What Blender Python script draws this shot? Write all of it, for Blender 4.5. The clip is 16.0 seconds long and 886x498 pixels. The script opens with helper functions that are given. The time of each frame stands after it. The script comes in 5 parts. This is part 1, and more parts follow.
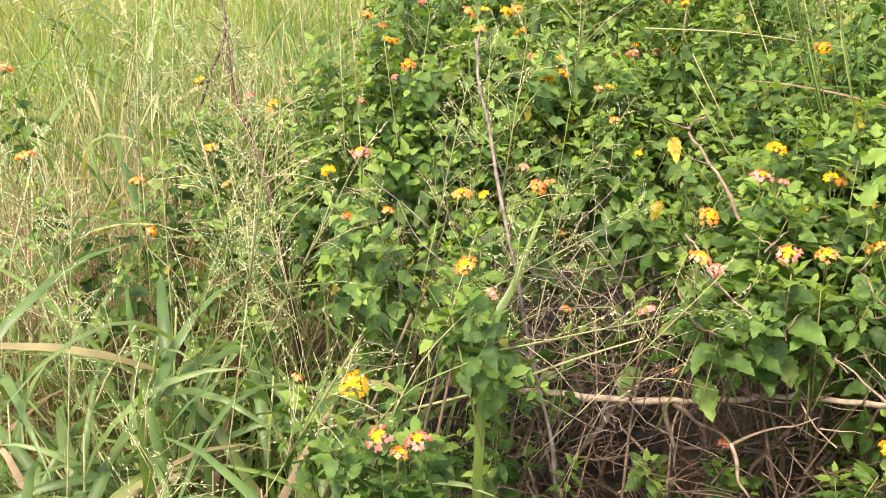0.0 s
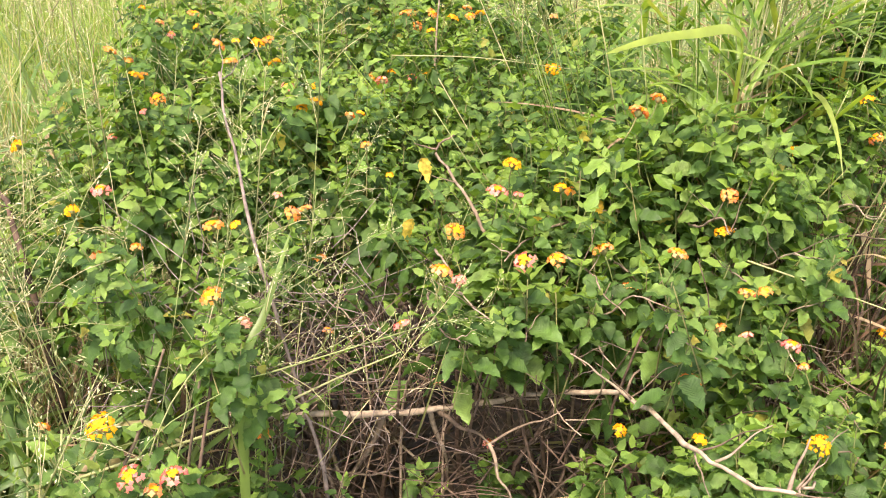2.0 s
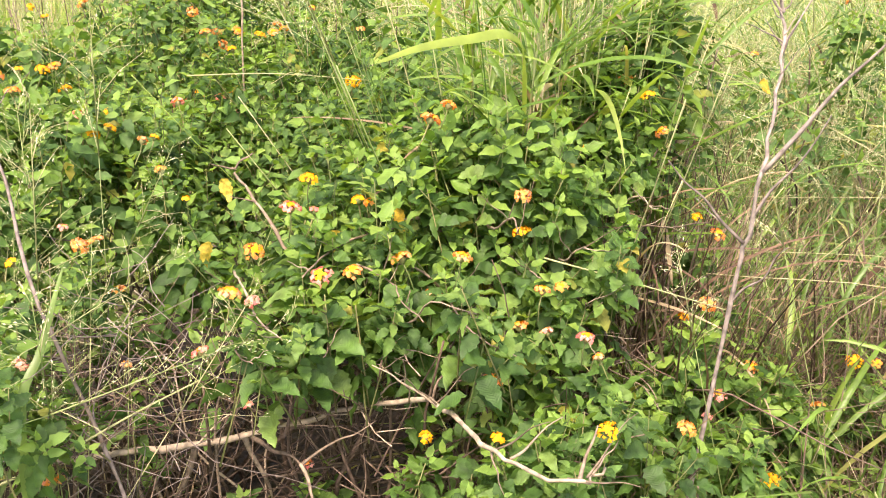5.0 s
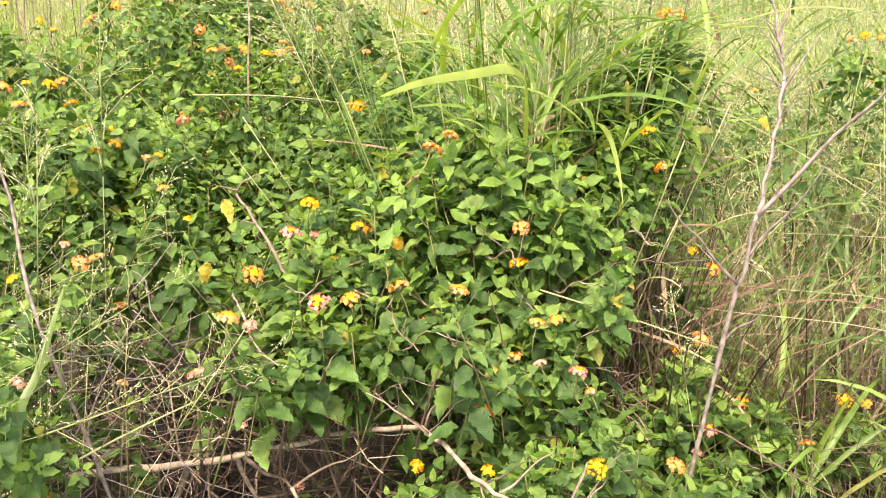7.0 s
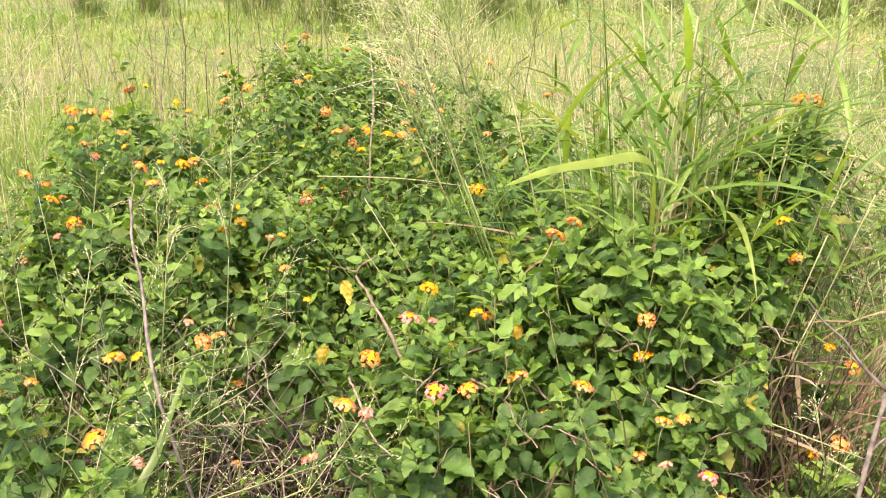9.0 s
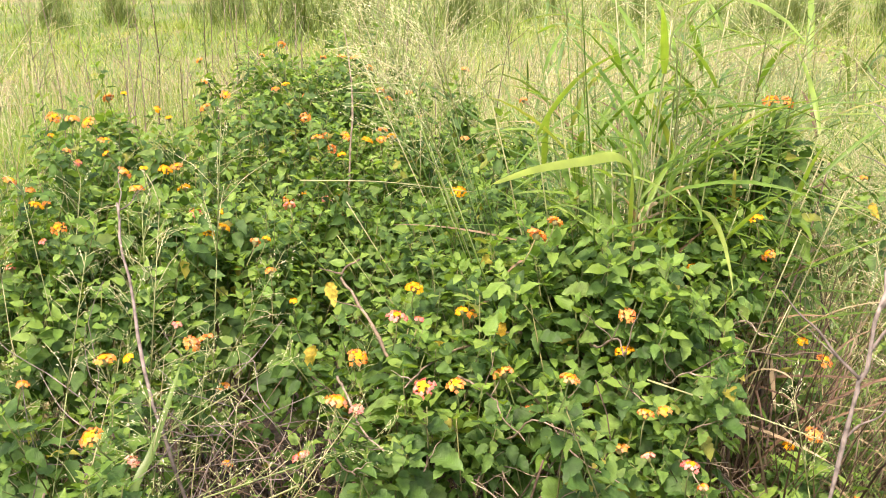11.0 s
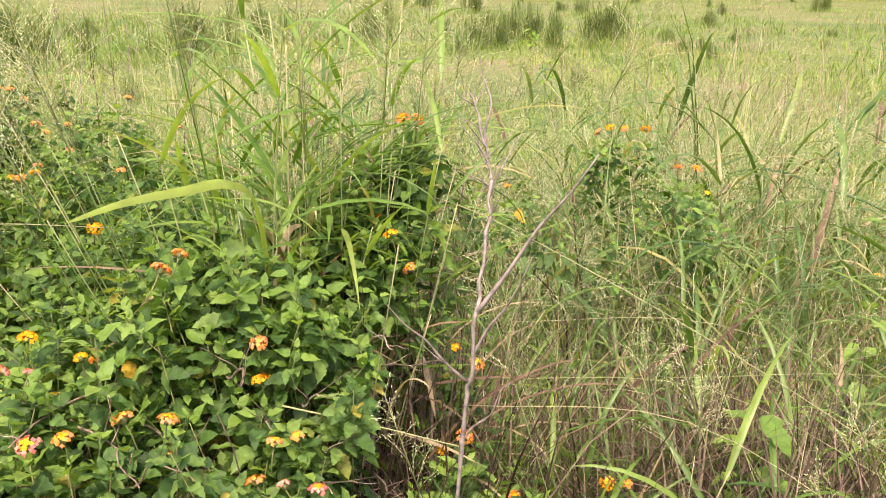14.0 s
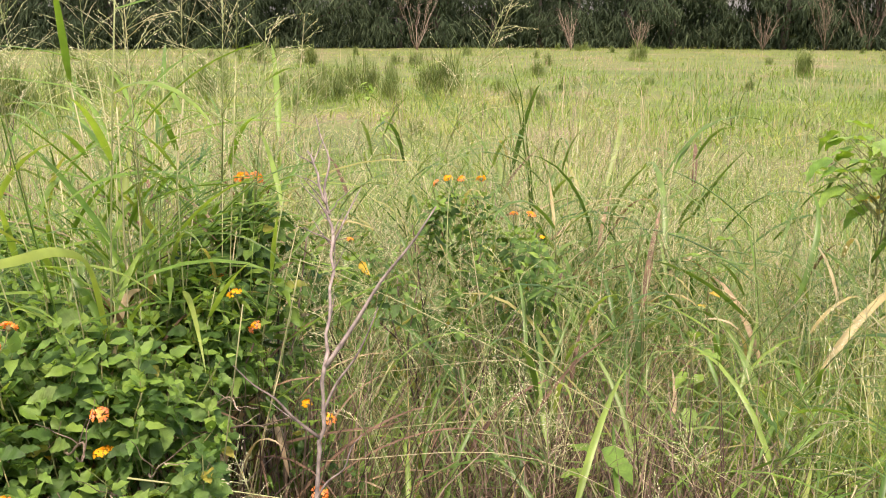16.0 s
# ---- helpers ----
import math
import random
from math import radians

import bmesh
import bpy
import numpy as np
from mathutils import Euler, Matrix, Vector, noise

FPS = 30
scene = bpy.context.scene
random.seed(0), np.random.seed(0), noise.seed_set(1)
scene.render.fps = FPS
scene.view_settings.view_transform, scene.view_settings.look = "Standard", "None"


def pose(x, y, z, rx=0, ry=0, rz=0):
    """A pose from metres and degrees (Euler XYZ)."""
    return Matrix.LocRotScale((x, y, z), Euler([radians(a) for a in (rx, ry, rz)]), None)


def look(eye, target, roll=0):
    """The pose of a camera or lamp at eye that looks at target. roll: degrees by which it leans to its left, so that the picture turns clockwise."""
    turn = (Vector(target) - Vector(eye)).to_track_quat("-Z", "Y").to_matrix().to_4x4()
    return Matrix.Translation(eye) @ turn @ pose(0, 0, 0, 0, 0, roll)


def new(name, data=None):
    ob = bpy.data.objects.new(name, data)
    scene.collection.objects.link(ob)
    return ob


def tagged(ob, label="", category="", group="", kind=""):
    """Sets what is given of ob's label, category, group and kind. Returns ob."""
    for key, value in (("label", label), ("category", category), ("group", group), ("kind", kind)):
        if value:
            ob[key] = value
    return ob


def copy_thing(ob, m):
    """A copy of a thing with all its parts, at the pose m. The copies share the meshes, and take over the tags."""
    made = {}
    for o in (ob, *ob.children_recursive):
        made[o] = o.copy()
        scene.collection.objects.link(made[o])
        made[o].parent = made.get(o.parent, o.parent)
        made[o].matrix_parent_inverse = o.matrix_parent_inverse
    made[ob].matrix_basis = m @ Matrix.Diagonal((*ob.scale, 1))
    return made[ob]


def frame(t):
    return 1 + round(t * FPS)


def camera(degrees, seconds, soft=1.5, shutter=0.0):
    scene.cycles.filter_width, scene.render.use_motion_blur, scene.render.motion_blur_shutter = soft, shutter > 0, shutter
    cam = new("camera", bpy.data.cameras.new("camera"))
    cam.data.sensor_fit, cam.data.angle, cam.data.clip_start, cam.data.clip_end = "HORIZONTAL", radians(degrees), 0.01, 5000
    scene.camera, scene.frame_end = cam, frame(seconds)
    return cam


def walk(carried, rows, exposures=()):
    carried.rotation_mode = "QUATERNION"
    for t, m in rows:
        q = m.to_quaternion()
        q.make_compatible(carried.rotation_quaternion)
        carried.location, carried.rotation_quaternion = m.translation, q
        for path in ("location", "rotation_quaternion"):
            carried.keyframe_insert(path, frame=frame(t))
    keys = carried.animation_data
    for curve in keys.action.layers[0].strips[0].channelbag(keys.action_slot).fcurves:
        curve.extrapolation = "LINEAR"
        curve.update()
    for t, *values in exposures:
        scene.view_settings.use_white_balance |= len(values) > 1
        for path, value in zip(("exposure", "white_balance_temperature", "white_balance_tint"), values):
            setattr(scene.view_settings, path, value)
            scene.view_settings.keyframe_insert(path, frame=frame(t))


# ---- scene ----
EXPO = 1.61
cam = camera(51.3, 16.0, soft=1.05)
EXPOSURES = [(t, EXPO + d, k, g) for t, d, k, g in ((0.0, -0.03, 7330, 20), (1.5, 0.0, 7330, 20), (3.0, 0.15, 7330, 20), (7.0, 0.16, 7330, 20), (8.2, 0.05, 7330, 20), (11.0, -0.05, 7330, 20), (13.5, -0.2, 7280, 22), (16.0, -0.44, 7180, 23))]
PATH = [
    (0, (0.0, 0.0, 1.5), (-0.088, 1.789, 0.61), -1.0),
    (0.5, (0.0, 0.005, 1.496), (-0.064, 1.787, 0.591), -0.9),
    (1, (0.008, 0.003, 1.504), (0.016, 1.8, 0.627), -0.5),
    (1.5, (0.026, -0.013, 1.509), (0.154, 1.789, 0.652), 0.1),
    (2, (0.068, -0.037, 1.513), (0.401, 1.746, 0.67), 0.5),
    (2.5, (0.092, -0.044, 1.513), (0.527, 1.726, 0.69), 0.3),
    (3, (0.118, -0.047, 1.51), (0.618, 1.712, 0.699), 0.1),
    (3.5, (0.138, -0.046, 1.506), (0.678, 1.699, 0.693), -0.1),
    (6, (0.172, -0.063, 1.516), (0.829, 1.643, 0.705), 0.7),
    (6.5, (0.165, -0.065, 1.529), (0.843, 1.633, 0.719), 1.3),
    (7, (0.167, -0.057, 1.537), (0.784, 1.673, 0.746), 1.7),
    (7.5, (0.173, -0.036, 1.544), (0.702, 1.741, 0.796), 1.5),
    (8, (0.169, -0.017, 1.549), (0.59, 1.812, 0.856), 1.2),
    (10.5, (0.142, -0.03, 1.536), (0.54, 1.826, 0.905), 0.5),
    (11, (0.132, -0.043, 1.54), (0.599, 1.798, 0.913), 0.6),
    (11.5, (0.124, -0.071, 1.543), (0.693, 1.744, 0.924), 0.6),
    (12, (0.112, -0.097, 1.544), (0.773, 1.69, 0.936), 1.0),
    (12.5, (0.119, -0.109, 1.544), (0.868, 1.645, 0.943), 1.0),
    (13, (0.162, -0.103, 1.542), (1.002, 1.614, 0.955), 1.2),
    (13.5, (0.261, -0.091, 1.55), (1.172, 1.59, 0.964), 1.4),
    (14, (0.329, -0.099, 1.546), (1.275, 1.564, 0.963), 0.4),
    (14.5, (0.346, -0.109, 1.548), (1.399, 1.492, 0.975), 0.8),
    (15, (0.321, -0.118, 1.553), (1.477, 1.416, 0.994), 0.8),
    (15.5, (0.32, -0.125, 1.558), (1.547, 1.364, 1.031), 0.6),
    (16, (0.32, -0.121, 1.556), (1.554, 1.379, 1.08), 0.0),
]
walk(cam, [(t, look(eye, target, roll)) for t, eye, target, roll in PATH], EXPOSURES)

# ---- light ----
world = bpy.data.worlds.new("sky")
world.use_nodes = True
scene.world = world
SUN_EL, SUN_AZ = 64.0, 215.0  # height over the horizon, and turn from +y towards +x
wn, wl = world.node_tree.nodes, world.node_tree.links
sky = wn.new("ShaderNodeTexSky")
sky.sky_type, sky.sun_disc = "NISHITA", False
sky.sun_elevation, sky.sun_rotation = radians(SUN_EL), radians(SUN_AZ)
sky.dust_density, sky.air_density = 3.0, 1.0
wl.new(sky.outputs[0], wn["Background"].inputs[0])
wn["Background"].inputs[1].default_value = 0.15
sun = new("sun", bpy.data.lights.new("sun", "SUN"))
sun.data.energy, sun.data.angle, sun.data.color = 2.1, radians(14), (1.0, 0.94, 0.82)
sv = Vector((math.sin(radians(SUN_AZ)) * math.cos(radians(SUN_EL)), math.cos(radians(SUN_AZ)) * math.cos(radians(SUN_EL)), math.sin(radians(SUN_EL))))
sun.matrix_world = look(sv * 50, (0, 0, 0))

rng = np.random.default_rng(7)
R3 = random.Random(11)


# ---- materials ----
def ramp(nt, stops):
    n = nt.nodes.new("ShaderNodeValToRGB")
    while len(n.color_ramp.elements) < len(stops):
        n.color_ramp.elements.new(0.5)
    for e, (p, c) in zip(n.color_ramp.elements, stops):
        e.position, e.color = p, (*c, 1)
    return n


def plant(name, stops, through_light=0.3, rough=0.5, spec=0.4, veins=0.0, spots=0.35, scale=60.0, patch=0.0):
    """A leaf or blade surface: a hue for each island, mottling, fine ribs along it, and light shining through."""
    m = bpy.data.materials.new(name)
    m.use_nodes = True
    nt = m.node_tree
    n, l = nt.nodes, nt.links
    geo, info = n.new("ShaderNodeNewGeometry"), n.new("ShaderNodeObjectInfo")
    add = n.new("ShaderNodeMath")
    add.operation = "ADD"
    l.new(geo.outputs["Random Per Island"], add.inputs[0])
    l.new(info.outputs["Random"], add.inputs[1])
    fr = n.new("ShaderNodeMath")
    fr.operation = "FRACT"
    l.new(add.outputs[0], fr.inputs[0])
    tc = n.new("ShaderNodeTexCoord")
    value = fr.outputs[0]
    if patch:
        pn = n.new("ShaderNodeTexNoise")
        pn.inputs["Scale"].default_value, pn.inputs["Detail"].default_value = patch, 3
        l.new(geo.outputs["Position"], pn.inputs["Vector"])
        mr = n.new("ShaderNodeMapRange")
        mr.inputs[1].default_value, mr.inputs[2].default_value, mr.inputs[3].default_value, mr.inputs[4].default_value = 0.3, 0.7, -0.45, 0.45
        l.new(pn.outputs[0], mr.inputs[0])
        sm = n.new("ShaderNodeMath")
        sm.operation, sm.use_clamp = "ADD", True
        half = n.new("ShaderNodeMath")
        half.operation = "MULTIPLY_ADD"
        half.inputs[1].default_value, half.inputs[2].default_value = 0.5, 0.2
        l.new(value, half.inputs[0])
        l.new(mr.outputs[0], sm.inputs[0])
        l.new(half.outputs[0], sm.inputs[1])
        value = sm.outputs[0]
    rp = ramp(nt, stops)
    l.new(value, rp.inputs[0])
    nz = n.new("ShaderNodeTexNoise")
    nz.inputs["Scale"].default_value, nz.inputs["Detail"].default_value = scale, 4
    l.new(geo.outputs["Position"], nz.inputs["Vector"])
    hv = n.new("ShaderNodeHueSaturation")
    mr2 = n.new("ShaderNodeMapRange")
    mr2.inputs[1].default_value, mr2.inputs[2].default_value, mr2.inputs[3].default_value, mr2.inputs[4].default_value = 0.3, 0.7, 1 - spots, 1 + spots
    l.new(nz.outputs[0], mr2.inputs[0])
    l.new(mr2.outputs[0], hv.inputs["Value"])
    l.new(rp.outputs[0], hv.inputs["Color"])
    colour = hv.outputs[0]
    bs = n["Principled BSDF"]
    if veins:
        wv = n.new("ShaderNodeTexWave")
        wv.inputs["Scale"].default_value, wv.inputs["Distortion"].default_value = veins, 0.6
        wv.bands_direction = "Y"
        mp = n.new("ShaderNodeVectorMath")
        mp.operation = "ABSOLUTE"
        uvs = n.new("ShaderNodeUVMap")
        uvs.uv_map = "UVMap"
        l.new(uvs.outputs[0], mp.inputs[0])
        sk = n.new("ShaderNodeMapping")
        sk.inputs["Rotation"].default_value = (0, 0, radians(38))
        l.new(mp.outputs[0], sk.inputs[0])
        l.new(sk.outputs[0], wv.inputs["Vector"])
        bp = n.new("ShaderNodeBump")
        bp.inputs["Strength"].default_value, bp.inputs["Distance"].default_value = 0.6, 0.0014
        crinkle, both = n.new("ShaderNodeTexNoise"), n.new("ShaderNodeMath")
        crinkle.inputs["Scale"].default_value, crinkle.inputs["Detail"].default_value = 180.0, 2
        l.new(geo.outputs["Position"], crinkle.inputs["Vector"])
        both.operation = "MULTIPLY_ADD"
        both.inputs[1].default_value = 0.3
        l.new(wv.outputs["Fac"], both.inputs[0])
        l.new(crinkle.outputs[0], both.inputs[2])
        l.new(both.outputs[0], bp.inputs["Height"])
        l.new(bp.outputs[0], bs.inputs["Normal"])
        vm = n.new("ShaderNodeMix")
        vm.data_type, vm.blend_type = "RGBA", "MULTIPLY"
        vm.inputs["Factor"].default_value = 0.08
        l.new(colour, vm.inputs["A"])
        l.new(wv.outputs["Color"], vm.inputs["B"])
        colour = vm.outputs["Result"]
    l.new(colour, bs.inputs["Base Color"])
    bs.inputs["Roughness"].default_value = rough
    bs.inputs["Specular IOR Level"].default_value = spec
    if through_light:
        tr, mx = n.new("ShaderNodeBsdfTranslucent"), n.new("ShaderNodeMixShader")
        tint = n.new("ShaderNodeMix")
        tint.data_type, tint.blend_type = "RGBA", "MULTIPLY"
        tint.inputs["Factor"].default_value = 1.0
        tint.inputs["B"].default_value = (1.7, 1.6, 0.7, 1)
        l.new(colour, tint.inputs["A"])
        l.new(tint.outputs["Result"], tr.inputs["Color"])
        mx.inputs[0].default_value = through_light
        l.new(bs.outputs[0], mx.inputs[1])
        l.new(tr.outputs[0], mx.inputs[2])
        l.new(mx.outputs[0], n["Material Output"].inputs[0])
    return m


M_LEAF = plant("lantana_leaf", [(0.0, (0.046, 0.104, 0.022)), (0.35, (0.077, 0.160, 0.033)), (0.7, (0.115, 0.218, 0.045)), (0.975, (0.180, 0.285, 0.062)), (1.0, (0.34, 0.30, 0.05))], 0.36, 0.55, 0.4, veins=5.0, spots=0.35)
M_YOUNG = plant("young_leaf", [(0.0, (0.15, 0.28, 0.045)), (1.0, (0.26, 0.39, 0.075))], 0.38, 0.45, 0.4, veins=5.0, spots=0.2)
M_YELLOWED = plant("yellowed_leaf", [(0.0, (0.62, 0.40, 0.05)), (1.0, (0.70, 0.52, 0.10))], 0.35, 0.55, 0.3, veins=5.0, spots=0.4, scale=140)
M_GRASS = plant("grass_blade", [(0.0, (0.065, 0.14, 0.026)), (0.5, (0.12, 0.21, 0.042)), (0.88, (0.19, 0.28, 0.07)), (0.95, (0.34, 0.32, 0.11)), (1.0, (0.46, 0.36, 0.18))], 0.34, 0.42, 0.5, spots=0.2, scale=25)
M_BLUE = plant("broad_blade", [(0.0, (0.075, 0.15, 0.036)), (0.5, (0.125, 0.215, 0.060)), (0.9, (0.19, 0.28, 0.085)), (1.0, (0.40, 0.33, 0.17))], 0.34, 0.42, 0.5, spots=0.2, scale=25)
M_GUINEA = plant("guinea_blade", [(0.0, (0.10, 0.20, 0.03)), (0.5, (0.17, 0.29, 0.045)), (0.96, (0.24, 0.35, 0.07)), (1.0, (0.34, 0.36, 0.10))], 0.4, 0.42, 0.5, spots=0.2, scale=25)
M_PALE = plant("pale_blade", [(0.0, (0.27, 0.36, 0.06)), (1.0, (0.33, 0.40, 0.09))], 0.4, 0.42, 0.5, spots=0.2, scale=25)
M_HERB = plant("meadow_herb", [(0.0, (0.14, 0.22, 0.05)), (0.6, (0.20, 0.30, 0.065)), (1.0, (0.28, 0.35, 0.10))], 0.36, 0.5, 0.4, spots=0.2, scale=8)
M_DRY = plant("dry_grass", [(0.0, (0.14, 0.085, 0.06)), (0.4, (0.26, 0.17, 0.11)), (0.8, (0.40, 0.29, 0.18)), (1.0, (0.56, 0.45, 0.29))], 0.25, 0.7, 0.2, spots=0.3, scale=30)
M_STRAW = plant("straw_blade", [(0.0, (0.44, 0.30, 0.17)), (1.0, (0.58, 0.44, 0.26))], 0.25, 0.7, 0.2, spots=0.3, scale=30)
M_FIELD = plant("field_grass", [(0.0, (0.13, 0.225, 0.04)), (0.3, (0.21, 0.315, 0.058)), (0.55, (0.285, 0.365, 0.08)), (0.75, (0.35, 0.365, 0.12)), (0.9, (0.43, 0.37, 0.19)), (1.0, (0.50, 0.40, 0.27))], 0.34, 0.6, 0.3, spots=0.2, scale=3, patch=0.42)
M_CULM = plant("grass_culm", [(0.0, (0.22, 0.30, 0.09)), (0.6, (0.42, 0.42, 0.20)), (1.0, (0.58, 0.50, 0.30))], 0.15, 0.5, 0.4, spots=0.2)
M_SEED = plant("seed_spikelet", [(0.0, (0.42, 0.48, 0.24)), (0.6, (0.62, 0.62, 0.38)), (1.0, (0.66, 0.55, 0.42))], 0.25, 0.6, 0.3, spots=0.15)
M_WOOD = plant("weathered_twig", [(0.0, (0.14, 0.100, 0.070)), (0.5, (0.25, 0.185, 0.130)), (1.0, (0.38, 0.30, 0.215))], 0.0, 0.8, 0.2, spots=0.45, scale=90)
M_TAN = plant("tan_weed", [(0.0, (0.36, 0.27, 0.18)), (1.0, (0.62, 0.50, 0.38))], 0.25, 0.7, 0.2, spots=0.2, scale=8)
M_LITTER = plant("brown_litter", [(0.0, (0.06, 0.040, 0.030)), (0.6, (0.155, 0.108, 0.076)), (1.0, (0.34, 0.26, 0.185))], 0.1, 0.8, 0.1, spots=0.3, scale=40)
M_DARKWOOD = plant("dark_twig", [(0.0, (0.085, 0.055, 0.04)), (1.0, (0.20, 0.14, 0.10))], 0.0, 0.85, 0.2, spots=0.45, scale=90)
M_STICK = plant("grey_stick", [(0.0, (0.16, 0.125, 0.105)), (1.0, (0.30, 0.245, 0.21))], 0.0, 0.8, 0.2, spots=0.5, scale=70)
M_STEM = plant("green_stem", [(0.0, (0.13, 0.17, 0.05)), (1.0, (0.24, 0.22, 0.09))], 0.1, 0.6, 0.3, spots=0.3)
M_YEL = plant("yellow_floret", [(0.0, (0.88, 0.36, 0.010)), (1.0, (0.92, 0.54, 0.03))], 0.25, 0.6, 0.2, spots=0.1)
M_ORA = plant("orange_floret", [(0.0, (0.86, 0.27, 0.05)), (0.5, (0.92, 0.42, 0.10)), (1.0, (0.90, 0.36, 0.22))], 0.25, 0.6, 0.2, spots=0.12)
M_PNK = plant("pink_floret", [(0.0, (0.82, 0.20, 0.18)), (0.6, (0.86, 0.32, 0.27)), (1.0, (0.88, 0.46, 0.36))], 0.25, 0.6, 0.2, spots=0.12)
M_BROOM = plant("broom_twig", [(0.0, (0.115, 0.165, 0.048)), (0.6, (0.165, 0.225, 0.065)), (1.0, (0.24, 0.26, 0.095))], 0.2, 0.7, 0.2, spots=0.25, scale=4)
M_TREE = plant("tree_foliage", [(0.0, (0.04, 0.058, 0.032)), (0.6, (0.062, 0.086, 0.046)), (1.0, (0.085, 0.112, 0.06))], 0.1, 1.0, 0.0, spots=0.2, scale=0.6)
M_BARK = plant("tree_bark", [(0.0, (0.09, 0.07, 0.055)), (1.0, (0.15, 0.12, 0.095))], 0.0, 0.9, 0.1, spots=0.45, scale=9)


def ground_material():
    m = bpy.data.materials.new("field_soil")
    m.use_nodes = True
    nt = m.node_tree
    n, l = nt.nodes, nt.links
    geo = n.new("ShaderNodeNewGeometry")
    a, b = n.new("ShaderNodeTexNoise"), n.new("ShaderNodeTexNoise")
    a.inputs["Scale"].default_value, a.inputs["Detail"].default_value = 0.35, 5
    b.inputs["Scale"].default_value, b.inputs["Detail"].default_value = 22.0, 6
    l.new(geo.outputs["Position"], a.inputs["Vector"])
    l.new(geo.outputs["Position"], b.inputs["Vector"])
    big = ramp(nt, [(0.32, (0.15, 0.21, 0.05)), (0.5, (0.22, 0.28, 0.07)), (0.68, (0.33, 0.28, 0.14))])
    fine = ramp(nt, [(0.3, (0.35, 0.30, 0.25)), (0.7, (1.0, 1.0, 1.0))])
    l.new(a.outputs[0], big.inputs[0])
    l.new(b.outputs[0], fine.inputs[0])
    mx = n.new("ShaderNodeMix")
    mx.data_type, mx.blend_type = "RGBA", "MULTIPLY"
    mx.inputs["Factor"].default_value = 1.0
    l.new(big.outputs[0], mx.inputs["A"])
    l.new(fine.outputs[0], mx.inputs["B"])
    # brown leaf litter under the thicket and the near grass
    ln, mr, lit = n.new("ShaderNodeVectorMath"), n.new("ShaderNodeMapRange"), n.new("ShaderNodeMix")
    ln.operation, lit.data_type = "LENGTH", "RGBA"
    mr.inputs[1].default_value, mr.inputs[2].default_value = 1.5, 2.9
    off, wob = n.new("ShaderNodeMapping"), n.new("ShaderNodeMath")
    off.inputs["Location"].default_value, off.inputs["Scale"].default_value = (-0.75, -1.5, 0), (0.8, 1, 1)
    wob.operation = "MULTIPLY_ADD"
    wob.inputs[1].default_value = 3.0
    mid = n.new("ShaderNodeTexNoise")
    mid.inputs["Scale"].default_value, mid.inputs["Detail"].default_value = 1.1, 5
    l.new(geo.outputs["Position"], mid.inputs["Vector"])
    litter = ramp(nt, [(0.3, (0.03, 0.02, 0.014)), (0.55, (0.075, 0.05, 0.034)), (0.75, (0.16, 0.11, 0.07))])
    l.new(b.outputs[0], litter.inputs[0])
    l.new(geo.outputs["Position"], off.inputs[0])
    l.new(off.outputs[0], ln.inputs[0])
    less = n.new("ShaderNodeMath")
    less.operation = "SUBTRACT"
    less.inputs[1].default_value = 1.5
    l.new(mid.outputs[0], wob.inputs[0])
    l.new(ln.outputs["Value"], wob.inputs[2])
    l.new(wob.outputs[0], less.inputs[0])
    l.new(less.outputs[0], mr.inputs[0])
    l.new(mr.outputs[0], lit.inputs["Factor"])
    l.new(litter.outputs[0], lit.inputs["A"])
    l.new(mx.outputs["Result"], lit.inputs["B"])
    l.new(lit.outputs["Result"], n["Principled BSDF"].inputs["Base Color"])
    n["Principled BSDF"].inputs["Roughness"].default_value = 0.95
    bp = n.new("ShaderNodeBump")
    bp.inputs["Strength"].default_value, bp.inputs["Distance"].default_value = 0.8, 0.03
    l.new(b.outputs[0], bp.inputs["Height"])
    l.new(bp.outputs[0], n["Principled BSDF"].inputs["Normal"])
    return m


# ---- mesh helpers ----
class Form:
    """A small shape to be stamped many times: points, faces and a (u, v) for each point."""

    def __init__(self, points, faces, uv=None):
        self.v = np.asarray(points, float)
        self.loops = np.array([i for f in faces for i in f])
        self.totals = np.array([len(f) for f in faces])
        self.uv = np.zeros((len(self.v), 2)) if uv is None else np.asarray(uv, float)


